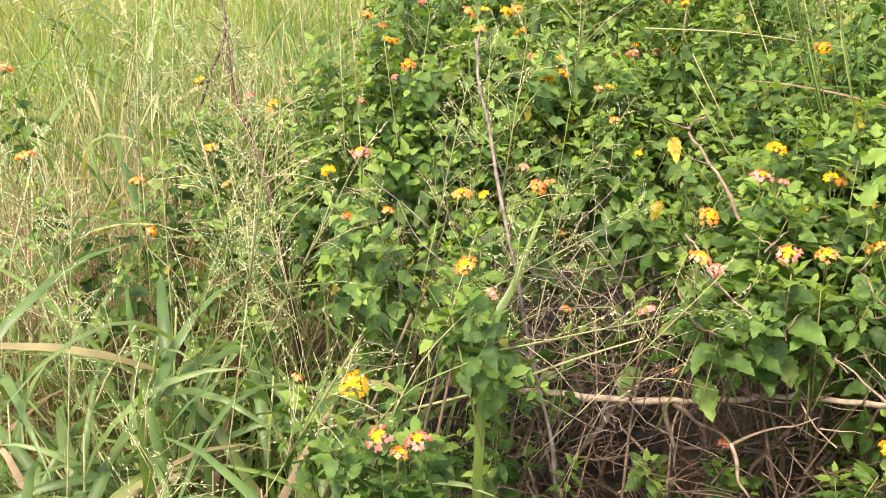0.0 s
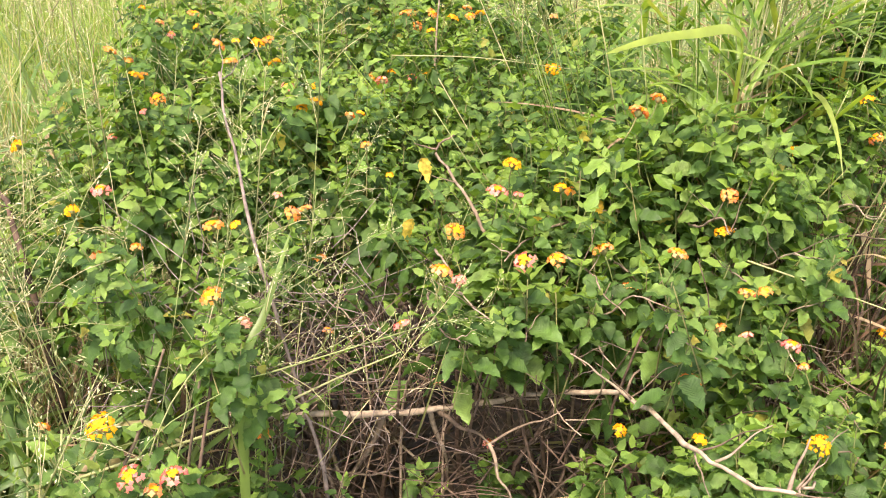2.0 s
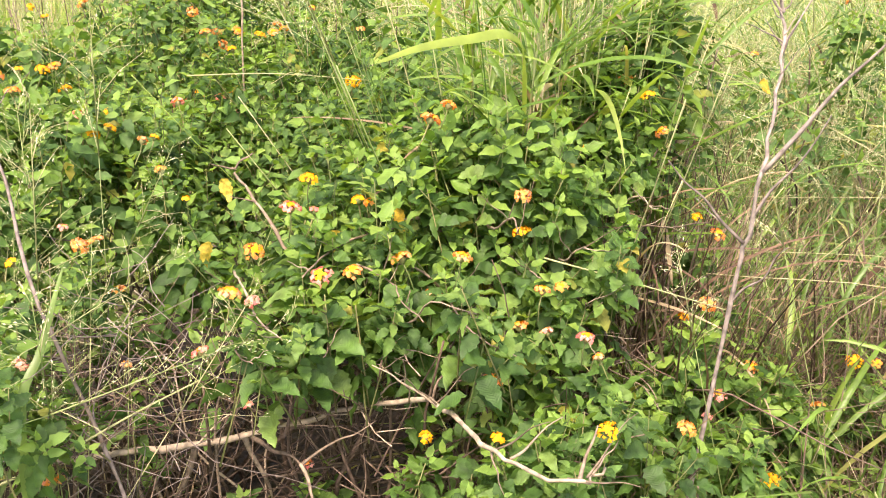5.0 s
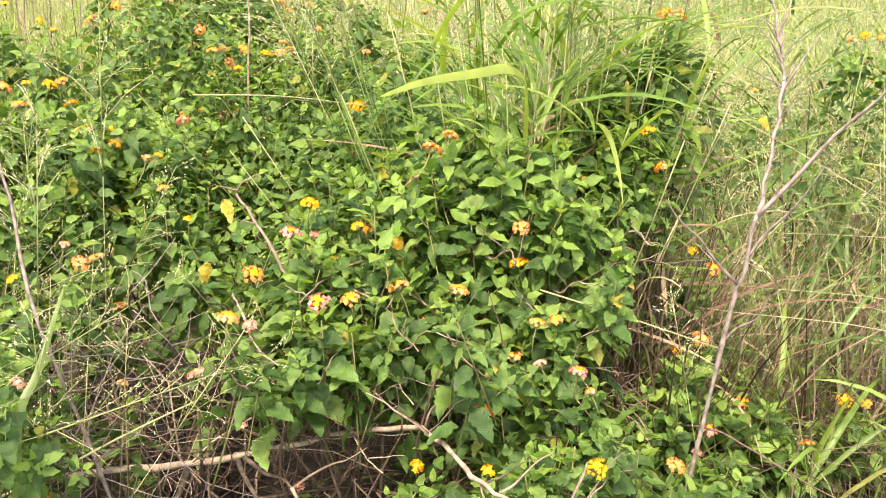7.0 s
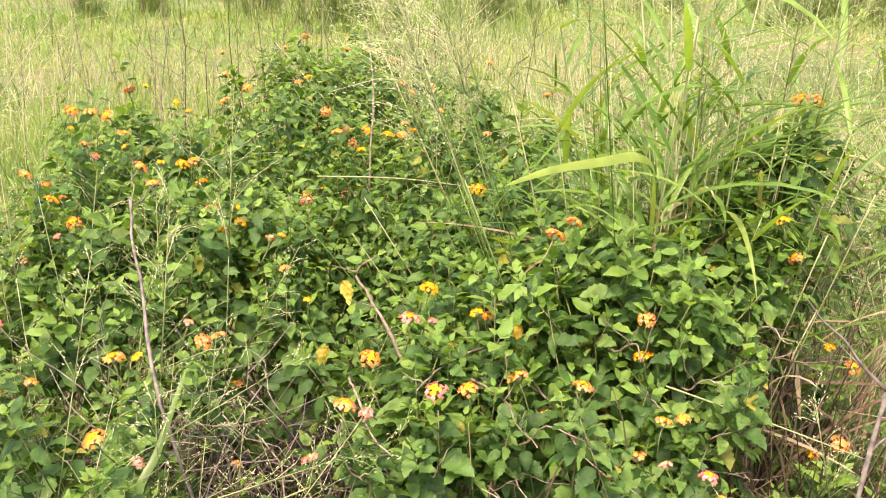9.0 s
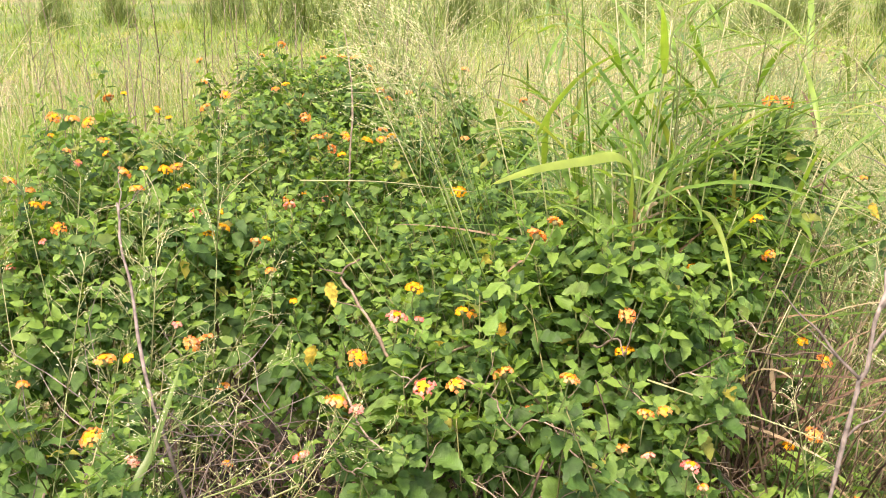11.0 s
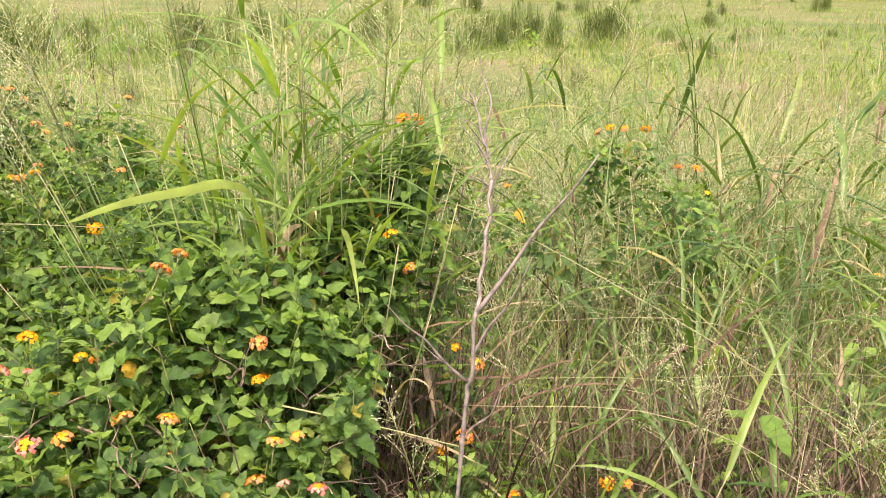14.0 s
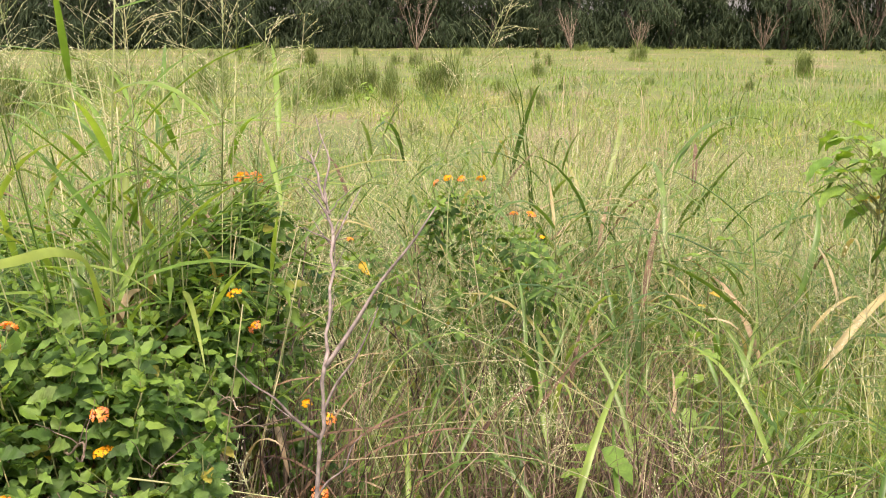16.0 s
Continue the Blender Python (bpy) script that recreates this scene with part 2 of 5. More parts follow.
def fill(name, stamps, mats, smooth=True):
    """One mesh from stamps: (points N x n x 3, form, material index)."""
    co, loops, totals, uv, idx, at = [], [], [], [], [], 0
    for pts, form, k in stamps:
        count, n = pts.shape[:2]
        co.append(pts.reshape(-1, 3))
        loops.append((form.loops[None] + n * np.arange(count)[:, None]).ravel() + at)
        totals.append(np.tile(form.totals, count))
        uv.append(np.tile(form.uv[form.loops], (count, 1)))
        idx.append(np.full(count * len(form.totals), k))
        at += count * n
    co, loops, totals, uv, idx = (np.concatenate(a) for a in (co, loops, totals, uv, idx))
    me = bpy.data.meshes.new(name)
    me.vertices.add(len(co))
    me.vertices.foreach_set("co", co.astype(np.float32).ravel())
    me.loops.add(len(loops))
    me.loops.foreach_set("vertex_index", loops.astype(np.int32))
    me.polygons.add(len(totals))
    me.polygons.foreach_set("loop_start", (np.cumsum(totals) - totals).astype(np.int32))
    me.polygons.foreach_set("material_index", idx.astype(np.int32))
    me.polygons.foreach_set("use_smooth", np.full(len(totals), smooth))
    me.uv_layers.new(name="UVMap").data.foreach_set("uv", uv.astype(np.float32).ravel())
    for m in mats:
        me.materials.append(m)
    me.update(calc_edges=True)
    return me


def thing(name, at, label, category, group="", kind=""):
    root = new(name)
    root.empty_display_size = 0.05
    root.location = at
    return tagged(root, label, category, group, kind)


def part(name, me, parent, label="", m=None, kind=""):
    """A mesh under a thing or part; m: its place in the world."""
    ob = new(name, me)
    ob.parent = parent
    up = parent
    base = Matrix()
    while up is not None:
        base = up.matrix_basis @ base
        up = up.parent
    ob.matrix_basis = base.inverted() @ (m or Matrix())
    return tagged(ob, label, kind=kind)


def frames(ways, roll=None):
    """N x 3 x 3 turns whose third column is the way given."""
    z = ways / np.linalg.norm(ways, axis=1)[:, None]
    helper = np.where(np.abs(z[:, 2:3]) < 0.95, [[0.0, 0.0, 1.0]], [[1.0, 0.0, 0.0]])
    x = np.cross(helper, z)
    x /= np.linalg.norm(x, axis=1)[:, None]
    y = np.cross(z, x)
    if roll is not None:
        c, s = np.cos(roll)[:, None], np.sin(roll)[:, None]
        x, y = c * x + s * y, c * y - s * x
    return np.stack([x, y, z], -1)


def stamp(form, turns, places, size):
    size = np.broadcast_to(np.asarray(size, float), (len(places),))
    return np.einsum("nij,kj->nki", turns, form.v) * size[:, None, None] + places[:, None, :]


def tube(points, radii, sides=6):
    """A tapered tube along a line, as one stamp's points and form."""
    p = np.asarray(points, float)
    r = np.broadcast_to(np.asarray(radii, float), (len(p),))
    d = np.gradient(p, axis=0)
    d /= np.linalg.norm(d, axis=1)[:, None]
    ref = np.array([0.31, 0.83, 0.46])
    x = np.cross(d, ref)
    x /= np.linalg.norm(x, axis=1)[:, None]
    y = np.cross(d, x)
    a = np.linspace(0, 2 * np.pi, sides, endpoint=False)
    ring = p[:, None] + r[:, None, None] * (np.cos(a)[None, :, None] * x[:, None] + np.sin(a)[None, :, None] * y[:, None])
    v = np.concatenate([ring.reshape(-1, 3), p[:1], p[-1:]])
    f, n = [], len(p)
    for i in range(n - 1):
        for k in range(sides):
            j = (k + 1) % sides
            f.append((i * sides + k, i * sides + j, (i + 1) * sides + j, (i + 1) * sides + k))
    for k in range(sides):
        j = (k + 1) % sides
        f.append((n * sides, j, k))
        f.append((n * sides + 1, (n - 1) * sides + k, (n - 1) * sides + j))
    return v[None], Form(v, f)


def wander(a, b, n=6, off=0.06, gen=R3, sag=0.0):
    """A crooked line from a to b; off: how far it strays, as a share of its length."""
    a, b = Vector(a), Vector(b)
    length = (b - a).length
    pts = []
    for i in range(n):
        s = i / (n - 1)
        p = a.lerp(b, s)
        k = math.sin(s * math.pi) * off * length
        p += Vector((gen.uniform(-1, 1), gen.uniform(-1, 1), gen.uniform(-1, 1))) * k
        p.z -= sag * math.sin(s * math.pi) * length
        pts.append(tuple(p))
    return pts


def bent(points, n=4):
    """A smooth line through the points (Catmull-Rom)."""
    p = [np.asarray(q, float) for q in points]
    p = [2 * p[0] - p[1], *p, 2 * p[-1] - p[-2]]
    out = []
    for i in range(1, len(p) - 2):
        for k in range(n):
            t = k / n
            out.append(0.5 * (2 * p[i] + (p[i + 1] - p[i - 1]) * t + (2 * p[i - 1] - 5 * p[i] + 4 * p[i + 1] - p[i + 2]) * t * t + (3 * p[i] - p[i - 1] - 3 * p[i + 1] + p[i + 2]) * t ** 3))
    out.append(p[-2])
    return np.array(out)


# ---- grass ----
def blade_form(k, fold):
    across = 3 if fold else 2
    f, uv = [], []
    for i in range(k):
        for c in range(across - 1):
            a = i * across + c
            if i < k - 1:
                f.append((a, a + 1, a + 1 + across, a + across))
            else:
                f.append((a, a + 1, k * across))
    for i in range(k):
        uv += [((c / (across - 1)) * 2 - 1, i / k) for c in range(across)]
    uv.append((0, 1))
    return Form(np.zeros((k * across + 1, 3)), f, uv)


FORMS = {(k, fold): blade_form(k, fold) for k in (3, 4, 6, 9) for fold in (False, True)}


def blades(base, az, lean, bend, length, width, k=4, fold=False, gen=rng):
    """Points of N arched blades of grass. lean: first angle from upright; bend: how much further the tip has turned over."""
    n = len(base)
    s = (np.arange(k) + 0.5) / k
    th = lean[:, None] + bend[:, None] * s[None] ** 1.4
    out = np.stack([np.cos(az), np.sin(az), 0 * az], -1)
    step = (np.sin(th)[..., None] * out[:, None] + np.cos(th)[..., None] * np.array([0, 0, 1.0])) * (length / k)[:, None, None]
    line = base[:, None] + np.concatenate([np.zeros((n, 1, 3)), np.cumsum(step, 1)], 1)
    t = np.arange(k) / k
    prof = np.minimum(1.0, 0.45 + 2.6 * t) * (1 - t ** 1.8 * 0.9)
    twist = gen.uniform(-0.7, 0.7, n)[:, None] * t[None]
    side = np.stack([-np.sin(az), np.cos(az), 0 * az], -1)[:, None] * np.cos(twist)[..., None] + np.array([0, 0, 1.0]) * np.sin(twist)[..., None]
    w = (width[:, None] * prof[None] / 2)[..., None] * side
    mid = line[:, :k]
    rows = [mid - w, mid + w]
    if fold:
        up = np.cross(side, step / (length / k)[:, None, None])
        rows = [mid - w, mid + up * (width[:, None] * prof[None] * 0.22)[..., None] * -1, mid + w]
    v = np.stack(rows, 2).reshape(n, -1, 3)
    return np.concatenate([v, line[:, k:]], 1)


def turf(name, xy, height, spread, width, mat, label, k=3, lean=0.35, bend=0.9, z0=0.0, category="grass", lump=0.0):
    """Uncounted grass over a patch of ground, one joined mesh."""
    n = len(xy)
    base = np.column_stack([xy, np.full(n, z0)])
    length = height * rng.uniform(1 - spread, 1 + spread, n)
    if lump:
        v = np.array([noise.noise(Vector((x * lump, y * lump, 9.1))) + 0.6 * noise.noise(Vector((x * lump * 3, y * lump * 3, 2.7))) for x, y in xy])
        length *= np.clip(0.8 + 1.1 * v, 0.25, 2.0)
    pts = blades(base, rng.uniform(0, 2 * np.pi, n), np.abs(rng.normal(0, lean, n)), np.abs(rng.normal(bend, 0.4, n)), length, width * rng.uniform(0.6, 1.3, n), k)
    return tagged(new(name, fill(name, [(pts, FORMS[k, False], 0)], [mat])), label, category, kind="stuff")


def sector(n, r0, r1, a0, a1, power=0.5):
    """Places in a ring's sector round the origin; angles in degrees from +y towards +x."""
    r = r0 + (r1 - r0) * rng.uniform(0, 1, n) ** (1 / (2 * power)) if power != 0.5 else np.sqrt(rng.uniform(r0 ** 2, r1 ** 2, n))
    a = np.radians(rng.uniform(a0, a1, n))
    return np.column_stack([r * np.sin(a), r * np.cos(a)])


def patchy(xy, scale, keep):
    """Keeps the places where a slow noise is high, so that the grass stands in tufts."""
    v = np.array([noise.noise(Vector((x * scale, y * scale, 3.3))) for x, y in xy])
    return xy[v + rng.uniform(-0.35, 0.35, len(xy)) > keep]


def spikelet_form():
    a, l = 0.5, 1.6
    v = [(0, 0, -l), (a, 0, 0.1), (-a, 0.25 * a, -0.1), (0, a, 0), (0, 0, l)]
    return Form(v, [(0, 1, 3), (0, 3, 2), (4, 3, 1), (4, 2, 3)])


SPIKE = spikelet_form()


def seed_head(length, branches, reach, spikes, seed, grain=0.0014):
    """An open panicle along +z: thin side branches with small spikelets."""
    gen = np.random.default_rng(seed)
    stamps, places, ways = [tube([(0, 0, 0), (0, 0, length * 0.5), (0, 0, length)], [0.0011, 0.0008, 0.0004], 4) + (0,)], [], []
    for i in range(branches):
        s = (i + 0.5) / branches
        a = gen.uniform(0, 2 * np.pi)
        l = reach * (1.0 - 0.65 * s) * gen.uniform(0.7, 1.25)
        out = np.array([np.cos(a), np.sin(a), gen.uniform(0.5, 1.3)])
        out /= np.linalg.norm(out)
        start = np.array([0, 0, s * length])
        tip = start + out * l - np.array([0, 0, 0.12 * l])
        mid = (start + tip) / 2 + np.array([0, 0, 0.08 * l])
        stamps.append(tube([start, mid, tip], [0.0006, 0.0005, 0.0003], 3) + (0,))
        for u in np.linspace(0.25, 1.0, spikes):
            p = (1 - u) ** 2 * start + 2 * u * (1 - u) * mid + u * u * tip
            places.append(p + gen.normal(0, 0.003, 3))
            ways.append(out + gen.normal(0, 0.35, 3))
    places, ways = np.array(places), np.array(ways)
    stamps.append((stamp(SPIKE, frames(ways), places, gen.uniform(0.7, 1.35, len(places)) * grain), SPIKE, 1))
    return fill("seed_head", stamps, [M_CULM, M_SEED])


HEADS = [seed_head(0.26, 20, 0.13, 8, 20 + i) for i in range(3)] + [seed_head(0.20, 16, 0.08, 8, 30 + i) for i in range(2)]
BIG_HEADS = [seed_head(0.34, 30, 0.20, 12, 40 + i, 0.0016) for i in range(2)]


def one_blade(seed, lean, bend, width, k=9):
    gen = np.random.default_rng(seed)
    pts = blades(np.zeros((1, 3)), np.zeros(1), np.array([lean]), np.array([bend]), np.ones(1), np.array([width]), k, True, gen)
    return fill("blade", [(pts, FORMS[k, True], 0)], [M_GRASS])


BLADES = [one_blade(50 + i, *v) for i, v in enumerate([(0.1, 0.5, 0.030), (0.15, 1.0, 0.032), (0.2, 1.5, 0.030), (0.3, 1.9, 0.028), (0.1, 0.25, 0.026), (0.35, 1.2, 0.034), (0.2, 2.3, 0.026), (0.5, 0.7, 0.030)])]


def dry_copy(me):
    me = me.copy()
    me.materials.clear()
    me.materials.append(M_DRY)
    return me


DRY_BLADES = [dry_copy(m) for m in BLADES]


def blade_at(parent, base, az, length, pick, wide=1.0, dry=False, tilt=0.0):
    me = (DRY_BLADES if dry else BLADES)[pick % len(BLADES)]
    m = Matrix.Translation(base) @ Matrix.Rotation(az, 4, "Z") @ Matrix.Rotation(tilt, 4, "Y") @ Matrix.Diagonal((length, length * wide, length, 1))
    return part("blade", me, parent, "dried brown blade" if dry else "", m)


def stalk(parent, line, radius, head=None, head_size=1.0, mat=None):
    """A culm along a line, with a seed head at its tip."""
    line = np.asarray(line, float)
    r = np.linspace(radius, radius * 0.45, len(line))
    v, f = tube(line, r, 5)
    part("culm", fill("culm", [(v, f, 0)], [mat or M_CULM]), parent)
    if head is not None:
        d = Vector(line[-1] - line[-2]).normalized()
        q = Vector((0, 0, 1)).rotation_difference(d)
        part("seed_head", head, parent, "", Matrix.Translation(line[-1]) @ q.to_matrix().to_4x4() @ Matrix.Diagonal((head_size, head_size, head_size, 1)))


def tiller(seed, height, count, blade_len, blade_width, lean, dry=0.15, mat=None, arch=(0.4, 1.9), open_out=(0.25, 0.8)):
    """A leaning culm with alternate arching blades."""
    gen = np.random.default_rng(seed)
    a = gen.uniform(0, 6.28)
    s = np.linspace(0, 1, 8)
    th = lean * (0.3 + s ** 1.3)
    step = np.column_stack([np.sin(th) * np.cos(a), np.sin(th) * np.sin(a), np.cos(th)]) * height / 7
    line = np.concatenate([np.zeros((1, 3)), np.cumsum(step, 0)])[:8]
    stamps = [tube(line, np.linspace(0.0022, 0.0010, 8), 5) + (0,)]
    for k in range(count):
        u = 0.15 + 0.85 * (k + gen.uniform(0.2, 0.8)) / count
        p = np.array([np.interp(u, s, line[:, i]) for i in range(3)])
        az = a + (math.pi if k % 2 else 0) + gen.normal(0, 0.9)
        pts = blades(p[None], np.array([az]), np.array([gen.uniform(*open_out)]), np.array([gen.uniform(*arch)]), np.array([blade_len * gen.uniform(0.6, 1.2)]), np.array([blade_width * gen.uniform(0.7, 1.2)]), 6, True, gen)
        stamps.append((pts, FORMS[6, True], 2 if gen.uniform() < dry or k == 0 else 1))
    return fill("tiller", stamps, [M_CULM, mat or M_GRASS, M_DRY])


FINE_TILLERS = [tiller(500 + i, 0.62 + 0.05 * (i % 3), 6 + i % 3, 0.27, 0.0115, 0.35 + 0.15 * (i % 4)) for i in range(8)]
BROAD_TILLERS = [tiller(520 + i, 0.62 + 0.06 * (i % 3), 6 + i % 2, 0.29, 0.0108, 0.25 + 0.15 * (i % 3), 0.06, None, (1.0, 2.1), (0.5, 1.1)) for i in range(6)]
WIDE_TILLERS = [tiller(560 + i, 0.40 + 0.09 * (i % 4), 6 + i % 2, 0.30, 0.0115, 0.25 + 0.15 * (i % 3), 0.05, M_GUINEA if i % 2 else M_GRASS, (0.5, 1.9), (0.3, 1.0)) for i in range(8)]
LEFT_TILLERS = [tiller(580 + i, 0.34 + 0.08 * (i % 4), 7 + i % 2, 0.28, 0.0130, 0.3 + 0.15 * (i % 3), 0.08, M_BLUE, (0.9, 2.0), (0.35, 1.1)) for i in range(8)]
# the lighter guinea material stands in for sunlight on these blades
SUNNY_TILLERS = [tiller(600 + i, 0.42 + 0.08 * (i % 4), 7 + i % 2, 0.28, 0.0100, 0.3 + 0.15 * (i % 3), 0.06, M_GUINEA, (0.7, 1.9), (0.35, 1.1)) for i in range(6)]
GUINEA_TILLERS = [tiller(540 + i, 1.0 + 0.12 * (i % 3), 9 + i % 3, 0.25, 0.0140, 0.03 + 0.05 * (i % 4), 0.06, M_GUINEA, (0.1, 1.1), (0.45, 1.35)) for i in range(8)]


def grass_clump(name, at, count, size, spread, label, stalks=0, stalk_height=1.2, dry=4, forms=None, sway=0.55, group="grass clumps"):
    root = thing(name, (*at, 0.0), label, "grass", group)
    forms = forms or FINE_TILLERS
    for i in range(count):
        a, d = R3.uniform(0, 2 * math.pi), spread * math.sqrt(R3.random())
        k = size * R3.uniform(0.75, 1.2)
        part("tiller", forms[R3.randrange(len(forms))], root, "", pose(at[0] + d * math.cos(a), at[1] + d * math.sin(a), 0, R3.gauss(0, 9), R3.gauss(0, 9), R3.uniform(0, 360)) @ Matrix.Scale(k, 4))
    for i in range(dry):
        a = R3.uniform(0, 2 * math.pi)
        blade_at(root, (at[0] + spread * math.cos(a), at[1] + spread * math.sin(a), R3.uniform(0, 0.45)), a, R3.uniform(0.25, 0.5), R3.choice((1, 2, 3, 5, 6)), R3.uniform(0.25, 0.5), R3.random() < 0.7, R3.uniform(0, 0.5))
    for i in range(stalks):
        a = R3.uniform(0, 2 * math.pi)
        h = stalk_height * R3.uniform(0.7, 1.12)
        lean = R3.uniform(0.05, sway)
        b = Vector((at[0] + spread * 0.6 * math.cos(a), at[1] + spread * 0.6 * math.sin(a), 0.02))
        tip = b + Vector((math.cos(a) * lean * h, math.sin(a) * lean * h, h * (1 - 0.3 * lean)))
        mid = b.lerp(tip, 0.5) + Vector((-math.cos(a), -math.sin(a), 0)) * 0.08 * h * lean
        stalk(root, bent([b, mid, tip], 5), 0.0013, HEADS[R3.randrange(5)], R3.uniform(0.8, 1.15))
    return root


# ---- lantana ----
def lantana_leaf(curl=0.15, fold=0.25, droop=0.35, n=12):
    """An ovate toothed leaf of length 1 along +y, its face up."""
    v, uv, f = [], [], []
    for i in range(n):
        t = i / (n - 1)
        w = 0.31 * math.sin(math.pi * min(1, t ** 0.68)) ** 0.85 * (1.0 - 0.15 * t)
        tooth = 1.0 + (0.13 if i % 2 else -0.12)
        z = -droop * t * t + 0.03 * math.sin(t * 11)
        for c in (-1, 0, 1):
            x = c * w * tooth
            v.append((x, t + (0.03 if c else 0), z + abs(c) * w * fold - abs(c) * curl * w * t + abs(c) * 0.03 * math.sin(t * 14 + c)))
            uv.append((c * w, t))
    for i in range(n - 1):
        for c in range(2):
            a = i * 3 + c
            f.append((a, a + 1, a + 4, a + 3))
    return Form(v, f, uv)


LEAF_FORMS = [lantana_leaf(0.1, 0.3, 0.15), lantana_leaf(0.3, 0.15, 0.35), lantana_leaf(0.0, 0.45, 0.05), lantana_leaf(-0.3, 0.2, 0.4)]
TIP_FORMS = [lantana_leaf(*a, n=6) for a in ((0.1, 0.3, 0.15), (0.3, 0.15, 0.35), (0.0, 0.45, 0.05), (-0.3, 0.2, 0.4))]
STEM_FORM = Form(*(lambda t: (t[0][0], [tuple(t[1].loops[sum(t[1].totals[:i]):sum(t[1].totals[:i + 1])]) for i in range(len(t[1].totals))]))(tube([(0, 0, 0), (0, 0, 1)], [1, 0.5], 3)))


def sprig(seed, nodes=5, reach=0.17, leaf=0.052):
    """A leafy shoot along +z whose tip is the origin: points of its leaves by form, of its young tip leaves, and of its stem."""
    gen = np.random.default_rng(seed)
    big = {i: [] for i in range(len(LEAF_FORMS))}
    young, turns = [], []
    for k in range(nodes):
        z = -reach * (k / nodes) ** 1.3
        size = leaf * (0.38 + 0.62 * min(1, k / 2.2)) * gen.uniform(0.85, 1.2)
        for side in (0, 1):
            a = k * math.pi / 2 + side * math.pi + gen.normal(0, 0.3)
            rise = 0.80 - 0.25 * k + gen.normal(0, 0.24)
            y = np.array([math.cos(a) * math.cos(rise), math.sin(a) * math.cos(rise), math.sin(rise)])
            up = np.array([0, 0, 1.0]) + gen.normal(0, 0.3, 3)
            x = np.cross(y, up)
            x /= np.linalg.norm(x)
            turn = np.stack([x, y, np.cross(x, y)], -1)
            s = size * gen.uniform(0.8, 1.15)
            pick = gen.integers(len(LEAF_FORMS))
            pts = (TIP_FORMS if k < 2 else LEAF_FORMS)[pick].v @ turn.T * s + np.array([0, 0, z]) + y * 0.006
            m = Matrix([[*(turn[i] * s), float((np.array([0, 0, z]) + y * 0.006)[i])] for i in range(3)] + [[0, 0, 0, 1]])
            turns.append((m, int(pick)))
            if k < 2:
                young.append((pts, pick))
            else:
                big[pick].append(pts)
    return big, young, turns


SPRIGS = [sprig(100 + i, 5 + i % 3, 0.070 + 0.014 * (i % 4), 0.027 + 0.0037 * (i % 4)) for i in range(12)]


def join_forms(groups):
    """Several leaves as one form."""
    v, f, uv, at = [], [], [], 0
    for pts, form in groups:
        v.append(pts)
        uv.append(form.uv)
        s = 0
        for t in form.totals:
            f.append(tuple(int(i) + at for i in form.loops[s:s + t]))
            s += t
        at += len(pts)
    return Form(np.concatenate(v), f, np.concatenate(uv))


SPRIG_LEAF = [join_forms([(p, LEAF_FORMS[i]) for i, l in s[0].items() for p in l]) for s in SPRIGS]
COARSE_LEAF = [join_forms([((TIP_FORMS[i].v @ np.array(m.to_3x3()).T) + np.array(m.translation), TIP_FORMS[i]) for m, i in s[2][4:]]) for s in SPRIGS]
SPRIG_TIP = [join_forms([(p, TIP_FORMS[i]) for p, i in s[1]]) for s in SPRIGS]
LEAF_MESHES = [fill("leaf", [(f.v[None], f, 0)], [M_LEAF]) for f in LEAF_FORMS]
YELLOW_MESHES = [fill("leaf", [(f.v[None], f, 0)], [M_YELLOWED]) for f in LEAF_FORMS]


def floret_form():
    v, f = [(0, 0, 0)], []
    for i in range(8):
        a = i * math.pi / 4
        r = 1.0 if i % 2 == 0 else 0.62
        v.append((r * math.cos(a), r * math.sin(a), 0.18 if i % 2 == 0 else 0.05))
    v.append((0, 0, -1.5))
    for i in range(8):
        f.append((0, 1 + i, 1 + (i + 1) % 8))
    for i in (0, 2, 4, 6):
        f.append((9, 1 + (i + 1) % 8, 1 + (i + 7) % 8))
    return Form(v, f)


FLORET = floret_form()


def florets(seed, count, low, high, radius, size, mat):
    gen = np.random.default_rng(seed)
    ways = []
    for i in range(count):
        u = (i + 0.5) / count
        th = math.radians(low + (high - low) * u + gen.normal(0, 4))
        a = i * 2.39996 + gen.normal(0, 0.2)
        ways.append((math.sin(th) * math.cos(a), math.sin(th) * math.sin(a), math.cos(th)))
    ways = np.array(ways)
    places = ways * np.array([radius, radius, radius * 0.62]) * gen.uniform(0.88, 1.08, (count, 1))
    return fill("florets", [(stamp(FLORET, frames(ways, gen.uniform(0, 6.28, count)), places, size * gen.uniform(0.8, 1.15, count)), FLORET, 0)], [mat])


def head_base():
    v1, f1 = tube([(0, 0, -0.045), (0.002, 0.001, -0.022), (0, 0, -0.004)], [0.0009, 0.0009, 0.0012], 5)
    v2, f2 = tube([(0, 0, -0.006), (0, 0, -0.001), (0, 0, 0.004)], [0.002, 0.006, 0.004], 7)
    return fill("flower_head", [(v1, f1, 0), (v2, f2, 0)], [M_STEM])


